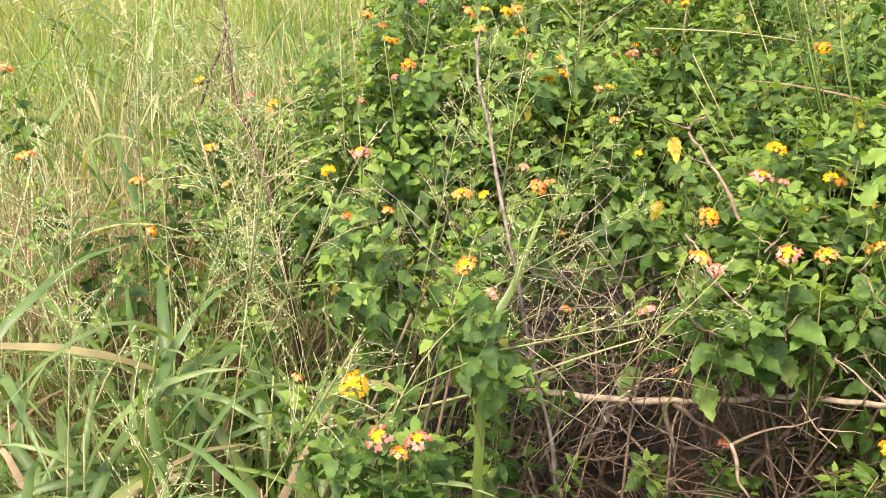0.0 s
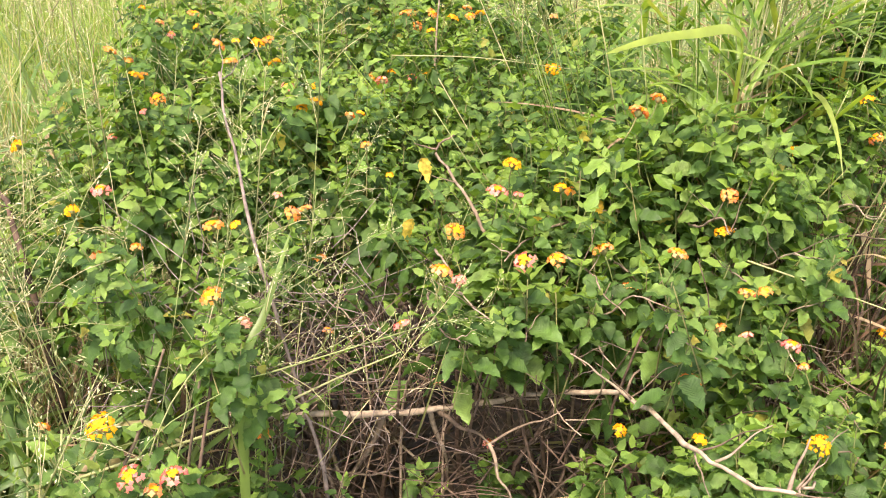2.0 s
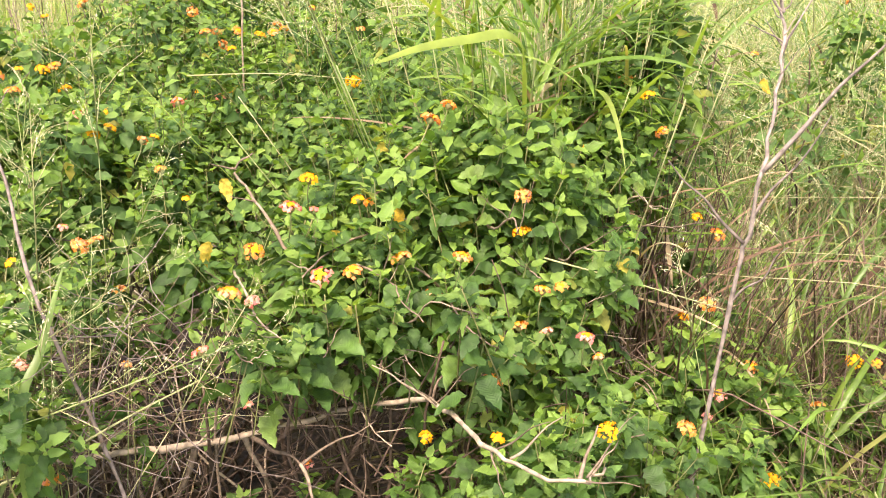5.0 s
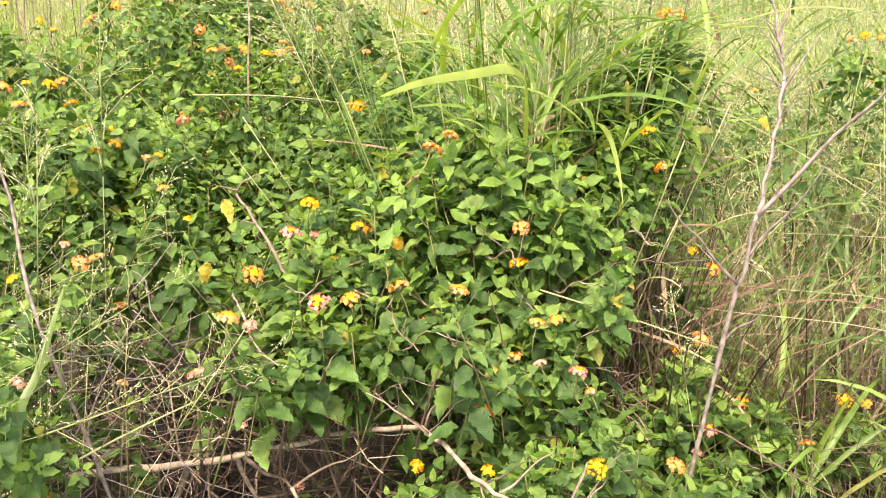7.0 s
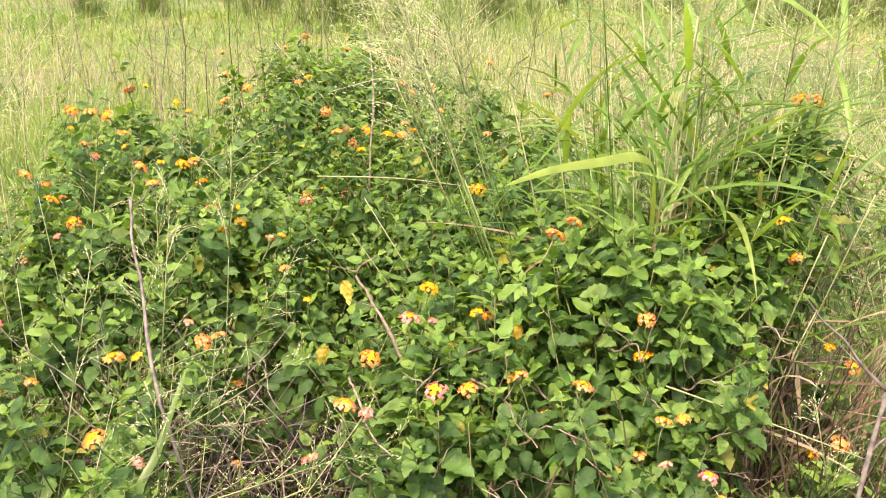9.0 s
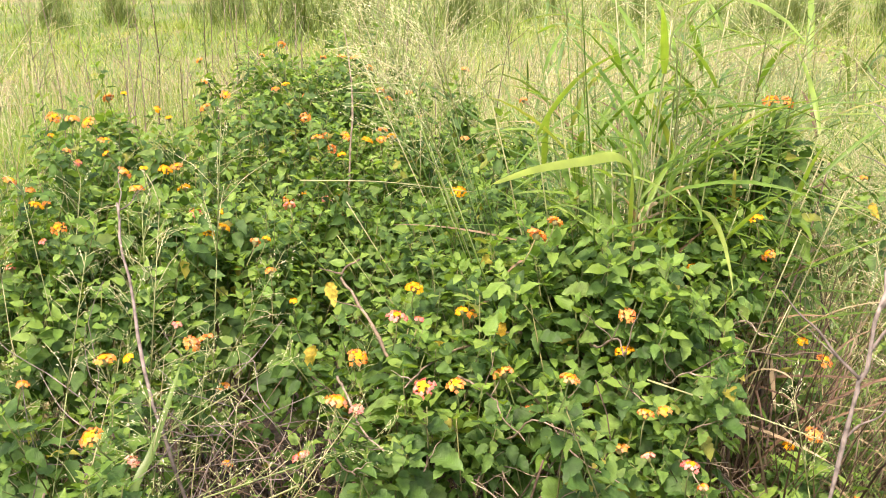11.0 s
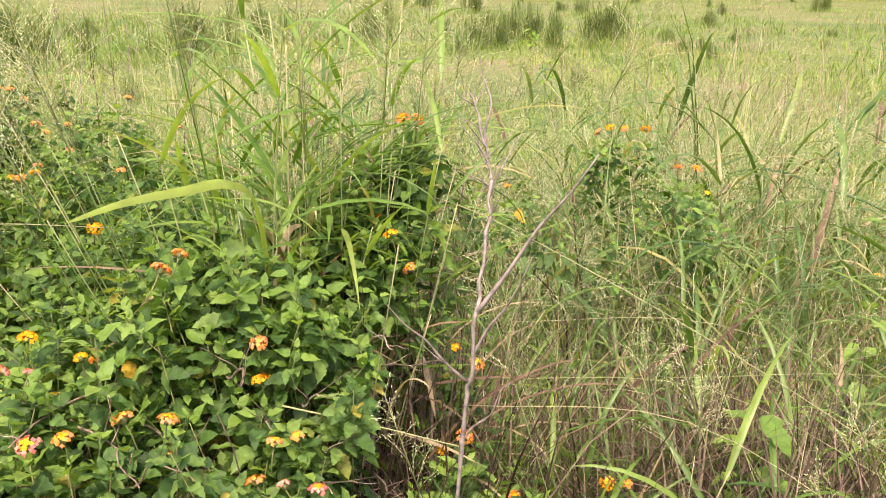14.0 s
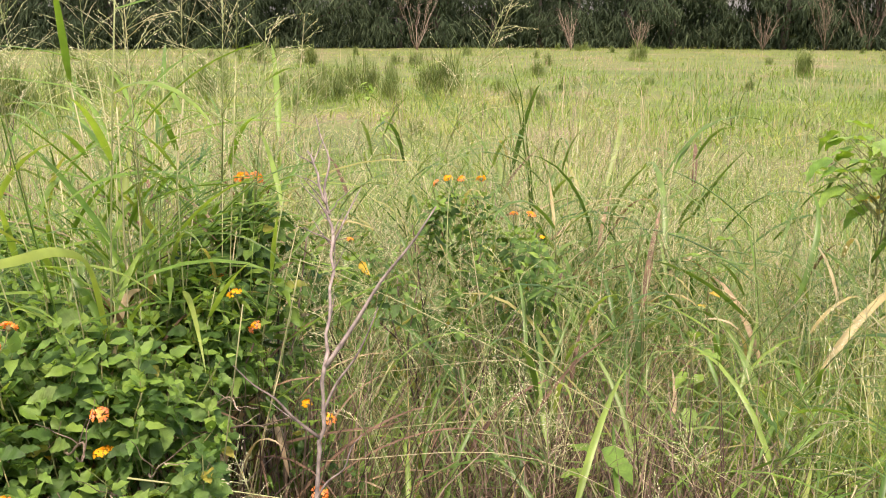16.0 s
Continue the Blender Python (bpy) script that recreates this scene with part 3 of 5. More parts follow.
HEAD_BASE = head_base()
RINGS = {
    "y": [(florets(200 + i, 19, 38, 84, 0.0138, 0.0037, M_ORA if i else M_YEL), florets(210 + i, 11, 0, 36, 0.0128, 0.0034, M_YEL)) for i in range(3)],
    "p": [(florets(220 + i, 20, 38, 86, 0.0138, 0.0037, M_PNK), florets(230 + i, 11, 0, 34, 0.0128, 0.0034, M_YEL)) for i in range(3)],
    "o": [(florets(240 + i, 19, 38, 84, 0.0133, 0.0037, M_ORA), florets(250 + i, 10, 0, 34, 0.0124, 0.0034, M_YEL if i else M_ORA)) for i in range(3)],
    "s": [(florets(260 + i, 8, 38, 80, 0.0085, 0.0042, M_ORA if i else M_YEL), florets(270 + i, 4, 0, 40, 0.0075, 0.0038, M_YEL)) for i in range(2)],
    "q": [(florets(280 + i, 8, 38, 80, 0.0085, 0.0042, M_PNK), florets(290 + i, 3, 0, 40, 0.0075, 0.0036, M_PNK if i else M_ORA)) for i in range(2)],
}
HEAD_LABEL = {"y": "yellow and orange flower head", "p": "pink flower head with a yellow centre", "o": "orange flower head", "s": "small half-open yellow flower head", "q": "small pink flower head"}


def flower(parent, at, kind, big=1.0):
    ring = RINGS[kind][R3.randrange(len(RINGS[kind]))]
    m = Matrix.Translation(at) @ Euler((R3.gauss(-0.25, 0.3), R3.gauss(0, 0.3), R3.uniform(0, 6.28))).to_matrix().to_4x4()
    k = R3.uniform(0.9, 1.2) * big
    m = m @ Matrix.Diagonal((k, k, k, 1))
    head = part("flower_head", HEAD_BASE, parent, HEAD_LABEL[kind], m)
    part("corolla_rim", ring[0], head, "", m)
    part("corolla_centre", ring[1], head, "", m)


def inside(p, blobs, skip, shrink=0.86):
    hit = np.zeros(len(p), bool)
    for j, (c, r) in enumerate(blobs):
        if j != skip:
            hit |= (((p - np.array(c)) / (np.array(r) * shrink)) ** 2).sum(1) < 1
    return hit


def lantana(name, root_at, blobs, flowers, label, density=450, yellow=(), stems=10, single=0, floor=0.12, big=1.0, coarse=False, hollows=(), skirts=((0.04, 0.06, 2), (0.07, 0.12, 2)), lush=1.0, group="lantana shrubs"):
    """A shrub: woody stems from the root, leafy shoots over rounded masses, flower heads where they stand."""
    root = thing(name, (*root_at, 0.0), label, "shrub", group)
    places, ways = [], []
    for j, (c, r) in enumerate(blobs):
        c, r = np.array(c), np.array(r)
        area = 4 * np.pi * ((r[0] * r[1]) ** 1.6 / 3 + (r[0] * r[2]) ** 1.6 / 3 + (r[1] * r[2]) ** 1.6 / 3) ** (1 / 1.6)
        n = int(area * density)
        d = rng.normal(0, 1, (n, 3))
        d /= np.linalg.norm(d, axis=1)[:, None]
        lump = np.array([noise.noise(Vector(c + r * q) * 5.0) + 0.6 * noise.noise(Vector(c + r * q) * 11.0) for q in d])
        p = c + r * d * (1 + 0.36 * lump + rng.normal(0, 0.07, n))[:, None]
        p[:, 2] += np.where(rng.uniform(0, 1, n) < 0.07, rng.uniform(0.02, 0.11, n), 0)
        nrm = d / r
        nrm /= np.linalg.norm(nrm, axis=1)[:, None]
        for hx, hy, hz, hr in hollows:
            p[((p - np.array([hx, hy, hz])) ** 2).sum(1) < hr * hr, 2] = -1.0
        ok = (nrm[:, 2] > -0.45) & (lump + rng.uniform(-0.25, 0.25, n) > -0.32) & (p[:, 2] > floor + 0.2 * rng.uniform(0, 1, n) ** 2) & ~inside(p, blobs, j)
        places.append(p[ok])
        ways.append((0.45 * nrm + np.array([0, 0, 0.75]) + rng.normal(0, 0.22, (n, 3)))[ok])
    fl = np.array([f[:3] for f in flowers]).reshape(-1, 3)
    if len(fl):
        places.append(fl - [0, 0, 0.042])
        ways.append(np.array([0, 0, 1.0]) + rng.normal(0, 0.25, (len(fl), 3)))
        # leafy shoots crowd round every head
        for reach, drop, count in skirts:
            q = np.repeat(fl, count, 0)
            a = rng.uniform(0, 6.28, len(q))
            q = q + np.column_stack([np.cos(a) * reach, np.sin(a) * reach, -drop * rng.uniform(0.7, 1.5, len(q))])
            places.append(q)
            ways.append(np.column_stack([np.cos(a) * 0.35, np.sin(a) * 0.35, np.full(len(q), 0.8)]) + rng.normal(0, 0.2, (len(q), 3)))
    places, ways = np.concatenate(places), np.concatenate(ways)
    # the heads stand free on the open, sunny side of the leaves
    for f in fl:
        way = np.array([0.15, 0.0, 1.75]) - f
        way /= np.linalg.norm(way)
        OPEN.extend((*(f + way * k), 0.023) for k in (0.022, 0.055, 0.09, 0.13, 0.18, 0.24))
    for hx, hy, hz, hr in (*BARE, *OPEN):
        ok = ((places - np.array([hx, hy, hz])) ** 2).sum(1) > hr * hr
        places, ways = places[ok], ways[ok]
    turns = frames(ways, rng.uniform(0, 6.28, len(places)))
    size = rng.uniform(0.7, 1.25, len(places)) * lush
    pick = rng.integers(0, len(SPRIGS), len(places))
    leafs, tips = [], []
    # the shoots on the open side carry leaves that are objects of their own
    near = np.zeros(len(places), bool)
    near[np.argsort(places[:, 1] - 0.6 * places[:, 2])[:single]] = True
    for i in np.flatnonzero(near):
        m = Matrix.Translation(places[i]) @ Matrix(turns[i].tolist()).to_4x4() @ Matrix.Scale(size[i], 4)
        for t, form in SPRIGS[pick[i]][2]:
            part("leaf", LEAF_MESHES[form], root, "", m @ t)
    for k in range(len(SPRIGS)):
        s = (pick == k) & ~near
        if s.any():
            form = COARSE_LEAF[k] if coarse else SPRIG_LEAF[k]
            leafs.append((stamp(form, turns[s], places[s], size[s]), form, 0))
            tips.append((stamp(SPRIG_TIP[k], turns[s], places[s], size[s]), SPRIG_TIP[k], 0))
    part("foliage", fill("foliage", leafs, [M_LEAF]), root, kind="stuff")
    part("young_foliage", fill("young_foliage", tips, [M_YOUNG]), root, "pale green young leaves at the shoot tips", kind="stuff")
    # shoots: thin stems that carry the leaves
    tv = STEM_FORM.v * np.array([0.0013, 0.0013, 0.14])
    pts = np.einsum("nij,kj->nki", turns, tv) * size[:, None, None]
    pts = places[:, None] + pts - (turns[:, :, 2] * 0.14 * size[:, None])[:, None]
    part("twig_growth", fill("twig_growth", [(pts, STEM_FORM, 0)], [M_STEM]), root, kind="stuff")
    for i in range(stems):
        c, r = blobs[i % len(blobs)]
        tip = (c[0] + R3.uniform(-0.8, 0.8) * r[0], c[1] + R3.uniform(-0.9, 0.6) * r[1], c[2] + R3.uniform(-0.2, 0.6) * r[2])
        b = (root_at[0] + R3.uniform(-0.16, 0.16), root_at[1] + R3.uniform(-0.12, 0.12), 0.0)
        line = bent(wander(b, tip, 6, 0.09), 3)
        v, f = tube(line, np.linspace(R3.uniform(0.004, 0.008), 0.0016, len(line)), 6)
        part("stem", fill("stem", [(v, f, 0)], [M_WOOD if i % 2 else M_DARKWOOD]), root)
    for x, y, z, kind in flowers:
        flower(root, (x, y, z), kind, big)
    for x, y, z in yellow:
        m = pose(x, y, z, R3.uniform(-110, -60), R3.uniform(-30, 30), R3.uniform(-40, 40)) @ Matrix.Scale(R3.uniform(0.034, 0.044), 4)
        part("leaf", YELLOW_MESHES[R3.randrange(4)], root, "yellowed ageing leaf", m)
    return root


# ---- ground ----
def ground():
    rings = [0, 0.5, 1, 1.5, 2, 3, 4, 6, 9, 14, 20, 30, 45, 65, 100, 200, 500, 1500, 4000]
    v, f, sides = [(0, 0, 0)], [], 48
    for r in rings[1:]:
        for k in range(sides):
            a = 2 * math.pi * k / sides
            x, y = r * math.sin(a), r * math.cos(a)
            bump = 0.04 * noise.noise(Vector((x * 0.8, y * 0.8, 0))) if r < 20 else 0.0
            v.append((x, y, bump - 0.02))
    for k in range(sides):
        f.append((0, 1 + (k + 1) % sides, 1 + k))
    for i in range(len(rings) - 2):
        for k in range(sides):
            a, b = 1 + i * sides, 1 + (i + 1) * sides
            j = (k + 1) % sides
            f.append((a + k, a + j, b + j, b + k))
    form = Form(v, f)
    tagged(new("ground", fill("ground", [(form.v[None], form, 0)], [ground_material()])), "field soil under tall grass and litter", "ground", kind="structure")


ground()

# ---- lantana shrubs ----
FALLEN = [(-0.05, 1.16, 0.70), (0.12, 1.13, 0.70), (0.235, 1.148, 0.677), (0.329, 1.138, 0.687), (0.43, 1.085, 0.733), (0.51, 0.96, 0.802), (0.515, 0.81, 0.846), (0.53, 0.721, 0.858), (0.592, 0.687, 0.846), (0.634, 0.70, 0.845)]
FORKED = [(0.42, 1.22, 0.55), (0.40, 1.22, 0.85), (0.36, 1.253, 0.957), (0.339, 1.348, 0.991), (0.328, 1.419, 1.011), (0.36, 1.434, 1.032)]
OPEN = []  # room before the flower heads, gathered from the back of the thicket to its front
# leaves keep clear of the dead wood on its open side
BARE = [(x - 0.25 * s, y - 0.8 * s, z + 0.55 * s + 0.02, 0.078) for x, y, z in bent(FALLEN[2:7], 3) for s in (0.0, 0.07, 0.14, 0.21, 0.28)]
BARE += [(x - 0.15 * s, y - 0.85 * s, z + 0.4 * s + 0.01, 0.036) for x, y, z in bent(FORKED[2:5], 3) for s in (0.0, 0.05, 0.1, 0.15)]
lantana("lantana_shrub", (0.45, 2.5),
        [((0.35, 2.25, 0.66), (0.42, 0.36, 0.42)), ((0.70, 2.2, 0.64), (0.38, 0.38, 0.42)), ((0.35, 2.7, 0.74), (0.32, 0.32, 0.44)), ((0.60, 2.75, 0.70), (0.36, 0.34, 0.46)), ((0.05, 2.45, 0.6), (0.3, 0.3, 0.42))],
        [(0.17, 2.37, 1.17, "y"), (0.12, 2.00, 1.20, "y"), (0.31, 2.58, 1.15, "o"), (0.34, 2.60, 1.16, "y"), (0.40, 2.64, 1.12, "o"), (0.40, 2.39, 1.08, "o"), (0.40, 2.19, 1.09, "o"),
         (0.40, 2.09, 1.08, "o"), (0.44, 2.13, 1.10, "y"), (0.49, 2.12, 1.09, "y"), (0.56, 2.29, 1.08, "y"), (0.34, 2.69, 1.26, "y"), (0.28, 2.62, 1.24, "s"), (0.48, 2.88, 1.20, "o"),
         (0.53, 2.81, 1.21, "y"), (0.55, 2.68, 1.22, "y"), (0.57, 2.54, 1.21, "o"), (0.58, 2.43, 1.16, "y"), (0.65, 2.39, 1.16, "o"), (0.60, 2.42, 1.14, "y"), (0.70, 2.00, 1.11, "o"),
         (0.80, 2.37, 1.22, "o"), (0.83, 1.97, 1.20, "o"), (0.12, 2.26, 1.22, "s"), (0.02, 2.0, 1.2, "s"),
         (-0.19, 1.96, 1.16, "s"), (-0.1, 2.24, 1.19, "y"), (-0.07, 2.31, 1.19, "s"), (0.34, 2.07, 1.16, "o"), (0.52, 1.96, 1.13, "y"), (0.61, 2.09, 1.15, "s"), (0.11, 2.6, 1.23, "y"), (0.04, 2.06, 1.17, "s")],
        "lantana thicket with many small orange flower heads", stems=12, density=360, floor=0.6, big=0.85, coarse=True)
lantana("lantana_shrub", (0.2, 1.85),
        [((0.05, 1.75, 0.68), (0.36, 0.32, 0.40)), ((-0.16, 1.62, 0.74), (0.22, 0.22, 0.32)), ((0.36, 1.78, 0.63), (0.34, 0.34, 0.36)), ((0.70, 1.72, 0.64), (0.30, 0.30, 0.42)), ((-0.10, 2.1, 0.68), (0.32, 0.32, 0.42))],
        [(-0.01, 1.67, 1.11, "y"), (0.07, 1.78, 1.08, "y"), (0.11, 1.61, 1.04, "y"), (0.14, 1.63, 1.04, "y"), (0.29, 2.03, 0.98, "o"), (0.33, 2.02, 0.99, "y"),
         (0.37, 1.97, 0.99, "p"), (0.39, 1.84, 0.99, "q"), (0.40, 1.98, 1.00, "s"), (0.09, 1.67, 1.06, "p"), (0.14, 1.67, 1.06, "s"), (-0.13, 1.55, 1.08, "o"),
         (-0.18, 1.59, 0.98, "y"), (-0.09, 1.98, 1.14, "y"), (-0.11, 1.92, 1.19, "y"), (-0.13, 1.85, 1.21, "o"), (-0.15, 1.76, 1.23, "y"), (-0.08, 1.90, 1.13, "s"),
         (-0.03, 1.68, 1.14, "o"), (0.04, 1.73, 1.13, "y"), (0.06, 1.75, 1.13, "y"), (0.57, 1.57, 1.10, "y"), (-0.20, 1.57, 1.16, "o"), (-0.16, 1.55, 1.12, "y"), (-0.21, 1.54, 1.02, "q"), (-0.14, 1.80, 1.16, "s"), (-0.18, 1.62, 1.13, "s"), (-0.16, 1.64, 1.10, "s"),
         (-0.15, 1.51, 1.07, "q"), (0.26, 1.61, 1.08, "p"), (0.35, 1.93, 1.14, "o"), (0.39, 1.84, 1.12, "s"), (0.49, 1.93, 1.13, "o"), (0.21, 1.43, 1.02, "s"), (0.24, 1.36, 0.99, "s"), (0.19, 1.5, 1.05, "s"), (0.21, 1.51, 1.05, "s"), (-0.0, 1.75, 1.13, "s"), (-0.12, 1.78, 1.14, "q")],
        "dense lantana thicket with yellow and orange flower heads", stems=26, density=480, floor=0.7, big=0.9, coarse=True)
lantana("lantana_shrub", (0.5, 1.3),
        [((0.48, 1.30, 0.70), (0.24, 0.25, 0.31)), ((0.75, 1.30, 0.70), (0.28, 0.26, 0.37)), ((0.58, 1.08, 0.84), (0.25, 0.11, 0.10)), ((0.97, 1.38, 0.94), (0.18, 0.16, 0.17))],
        [(0.37, 1.16, 1.03, "p"), (0.41, 1.19, 1.01, "q"), (0.42, 1.27, 1.03, "y"), (0.48, 1.21, 1.01, "s"), (0.50, 1.22, 1.00, "s"), (0.32, 1.21, 0.95, "y"),
         (0.26, 1.00, 0.99, "y"), (0.29, 1.03, 0.96, "q"), (0.39, 1.07, 0.96, "p"), (0.43, 1.05, 0.97, "y"), (0.51, 1.09, 0.96, "o"), (0.53, 0.90, 1.04, "y"),
         (0.56, 1.10, 0.89, "o"), (0.72, 1.14, 1.01, "o"), (0.72, 1.14, 0.95, "y"), (0.83, 1.20, 0.91, "y"), (0.69, 1.00, 0.92, "y"), (0.73, 1.02, 0.91, "s"),
         (0.67, 1.03, 0.85, "o"), (0.70, 1.00, 0.85, "p"), (0.72, 0.92, 0.88, "p"), (0.73, 0.90, 0.86, "s"), (0.58, 0.92, 0.84, "o")],
        "leafy green lantana shrub with orange, yellow and pink flower heads", yellow=[(0.305, 1.44, 0.99), (0.26, 1.25, 0.96), (0.546, 1.23, 0.985), (0.44, 1.18, 0.98), (0.66, 1.22, 0.97)], stems=30, density=520, lush=1.22, single=30, floor=0.79, hollows=[(0.30, 1.18, 0.86, 0.09), (0.62, 1.12, 0.84, 0.05), (0.50, 1.2, 0.92, 0.045), (1.02, 1.2, 0.84, 0.15), (0.93, 1.18, 0.78, 0.12), (1.0, 1.27, 0.74, 0.14), (0.90, 1.10, 0.72, 0.10), (1.08, 1.3, 0.86, 0.12), (0.86, 1.2, 0.70, 0.12)])
tagged(lantana("lantana_shrub", (0.95, 1.4), [((1.02, 1.38, 1.0), (0.16, 0.12, 0.17)), ((1.12, 1.44, 1.10), (0.13, 0.09, 0.13))],
        [(0.61, 1.25, 1.11, "o"), (0.64, 1.25, 1.13, "o"), (1.00, 1.26, 1.11, "y"), (1.02, 1.37, 1.11, "o"), (1.04, 1.27, 1.04, "o"), (0.91, 1.29, 1.02, "s"), (1.10, 1.41, 1.28, "o"), (1.12, 1.39, 1.28, "o")],
        "upright lantana growing through tall guinea grass", stems=6, density=280, lush=1.2, skirts=((0.03, 0.05, 1),), yellow=[(1.12, 1.42, 1.10)]))
lantana("lantana_shrub", (-0.1, 1.0), [((-0.11, 1.05, 0.87), (0.11, 0.10, 0.14)), ((-0.02, 0.97, 0.86), (0.08, 0.07, 0.10)), ((-0.10, 0.85, 0.80), (0.06, 0.045, 0.05)), ((0.0, 0.99, 0.66), (0.12, 0.07, 0.09)), ((0.06, 0.86, 0.60), (0.10, 0.06, 0.08))],
        [(-0.16, 1.12, 1.08, "p"), (-0.20, 1.23, 0.94, "s"), (-0.13, 1.14, 0.99, "s"), (-0.03, 1.17, 1.0, "y"), (0.0, 1.17, 1.0, "s"), (-0.02, 0.92, 1.02, "y"), (0.01, 1.0, 0.94, "q"),
         (-0.14, 0.83, 0.92, "y"), (-0.11, 0.79, 0.88, "p"), (-0.07, 0.81, 0.86, "p"), (-0.09, 0.79, 0.86, "s"), (0.02, 0.98, 0.78, "o"), (-0.22, 0.90, 0.88, "s"), (-0.22, 1.21, 1.02, "s")],
        "young lantana with pink and yellow heads among grass", stems=6, density=210, skirts=((0.04, 0.06, 2),), single=10)
lantana("lantana_shrub", (0.15, 1.3), [((0.12, 1.42, 0.68), (0.17, 0.12, 0.20)), ((0.02, 1.32, 0.78), (0.10, 0.09, 0.14)), ((0.24, 1.08, 0.80), (0.07, 0.05, 0.06))],
        [(0.08, 1.27, 0.97, "o"), (0.12, 1.36, 0.85, "y"), (0.22, 1.08, 0.87, "p"), (0.12, 1.17, 0.82, "s"), (0.28, 1.13, 0.74, "q"), (0.10, 1.33, 0.95, "o"), (0.06, 1.30, 0.99, "q")],
        "sparse lantana shoots over a tangle of dead twigs", stems=8, density=150, skirts=((0.035, 0.045, 1),))
lantana("lantana_shrub", (-0.45, 1.65), [((-0.42, 1.62, 0.62), (0.26, 0.30, 0.29)), ((-0.30, 1.40, 0.62), (0.2, 0.18, 0.27)), ((-0.62, 1.45, 0.58), (0.16, 0.16, 0.26))],
        [(-0.46, 1.52, 0.87, "y"), (-0.50, 1.57, 0.92, "y"), (-0.40, 1.67, 0.97, "y"), (-0.60, 1.46, 0.90, "o"), (-0.57, 1.41, 0.83, "s"), (-0.74, 1.37, 0.98, "o"), (-0.77, 1.42, 1.11, "o"),
         (-0.52, 1.63, 1.03, "s"), (-0.47, 1.77, 0.96, "q")],
        "lantana half hidden in tall grass", stems=8, density=150, skirts=((0.04, 0.06, 2),), coarse=True)
lantana("lantana_shrub", (0.66, 0.8), [((0.68, 0.80, 0.72), (0.17, 0.09, 0.13)), ((0.88, 0.86, 0.62), (0.15, 0.10, 0.15)), ((0.56, 0.78, 0.70), (0.06, 0.06, 0.08))],
        [(0.65, 0.73, 0.87, "y"), (0.82, 0.81, 0.78, "o"), (0.54, 0.80, 0.84, "s"), (0.48, 0.90, 0.79, "s"), (0.93, 0.91, 0.71, "q")],
        "low lantana branch with bright young leaves", stems=5, density=430, lush=1.1, single=10)
lantana("lantana_shrub", (1.08, 1.1), [((1.05, 1.08, 0.50), (0.19, 0.13, 0.21)), ((1.20, 1.02, 0.44), (0.15, 0.12, 0.20))],
        [(1.04, 1.03, 0.65, "p"), (1.16, 1.10, 0.64, "y"), (1.20, 0.97, 0.63, "o"), (1.08, 1.14, 0.76, "o"), (1.04, 1.15, 0.74, "s"), (1.19, 1.28, 0.82, "o"), (1.16, 1.31, 0.85, "s"),
         (1.01, 0.84, 0.62, "y"), (1.28, 0.99, 0.69, "y"), (1.31, 0.97, 0.69, "s")],
        "small lantana at the foot of a dead stem", stems=6, lush=1.15, density=400)
lantana("lantana_shrub", (1.85, 1.75), [((1.76, 1.62, 0.86), (0.26, 0.16, 0.18)), ((1.92, 1.50, 0.86), (0.17, 0.11, 0.19)), ((1.45, 1.60, 0.88), (0.20, 0.13, 0.18)), ((2.12, 1.7, 0.74), (0.16, 0.1, 0.16))],
        [(1.78, 1.68, 1.16, "o"), (1.81, 1.67, 1.17, "y"), (1.83, 1.64, 1.17, "y"), (1.87, 1.61, 1.17, "y"), (1.90, 1.52, 1.09, "o"), (1.89, 1.45, 1.10, "y"), (1.86, 1.38, 1.06, "s"), (1.40, 1.51, 1.10, "s")],
        "open lantana with small orange flower heads in grass", stems=12, big=0.78, density=75, skirts=((0.04, 0.06, 2),), yellow=[(1.42, 1.5, 1.05)], coarse=True)
lantana("lantana_shrub", (0.55, 1.2), [((0.45, 1.16, 0.50), (0.22, 0.10, 0.12)), ((0.78, 1.10, 0.50), (0.22, 0.12, 0.16))] ,
        [(0.36, 1.12, 0.62, "q")], "shaded lantana shoots under the thicket", stems=26, density=80, lush=1.25, floor=0.2)


# ---- dead stems and branches ----
def dead_stem(name, line, radius, twigs, mat, label, group="dead stems", tip=0.35):
    """A bare branch: a main stem, and its side twigs as parts."""
    line = [tuple(p) for p in line]
    root = thing(name, line[0], label, "dead branch", group)
    path = bent(line, 4)
    path = path + rng.normal(0, radius * 0.45, path.shape)
    r = np.linspace(radius, radius * tip, len(path)) * (1 + 0.18 * rng.uniform(-1, 1, len(path)))
    v, f = tube(path, r, 7)
    part("stem", fill("stem", [(v, f, 0)], [mat]), root)
    for a, b, rad in twigs:
        p = bent(wander(a, b, 5, 0.05), 3)
        v, f = tube(p, np.linspace(rad, rad * 0.3, len(p)), 5)
        part("twig", fill("twig", [(v, f, 0)], [mat]), root)
    return root


def offshoots(line, count, length, radius, gen):
    out = []
    for _ in range(count):
        i = gen.randrange(len(line) - 1)
        a = Vector(line[i]).lerp(Vector(line[i + 1]), gen.random())
        d = (Vector(line[i + 1]) - Vector(line[i])).normalized() * 0.6 + Vector((gen.uniform(-1, 1), gen.uniform(-0.6, 0.6), gen.uniform(-0.2, 0.9)))
        out.append((tuple(a), tuple(a + d.normalized() * length * gen.uniform(0.5, 1.3)), radius))
    return out


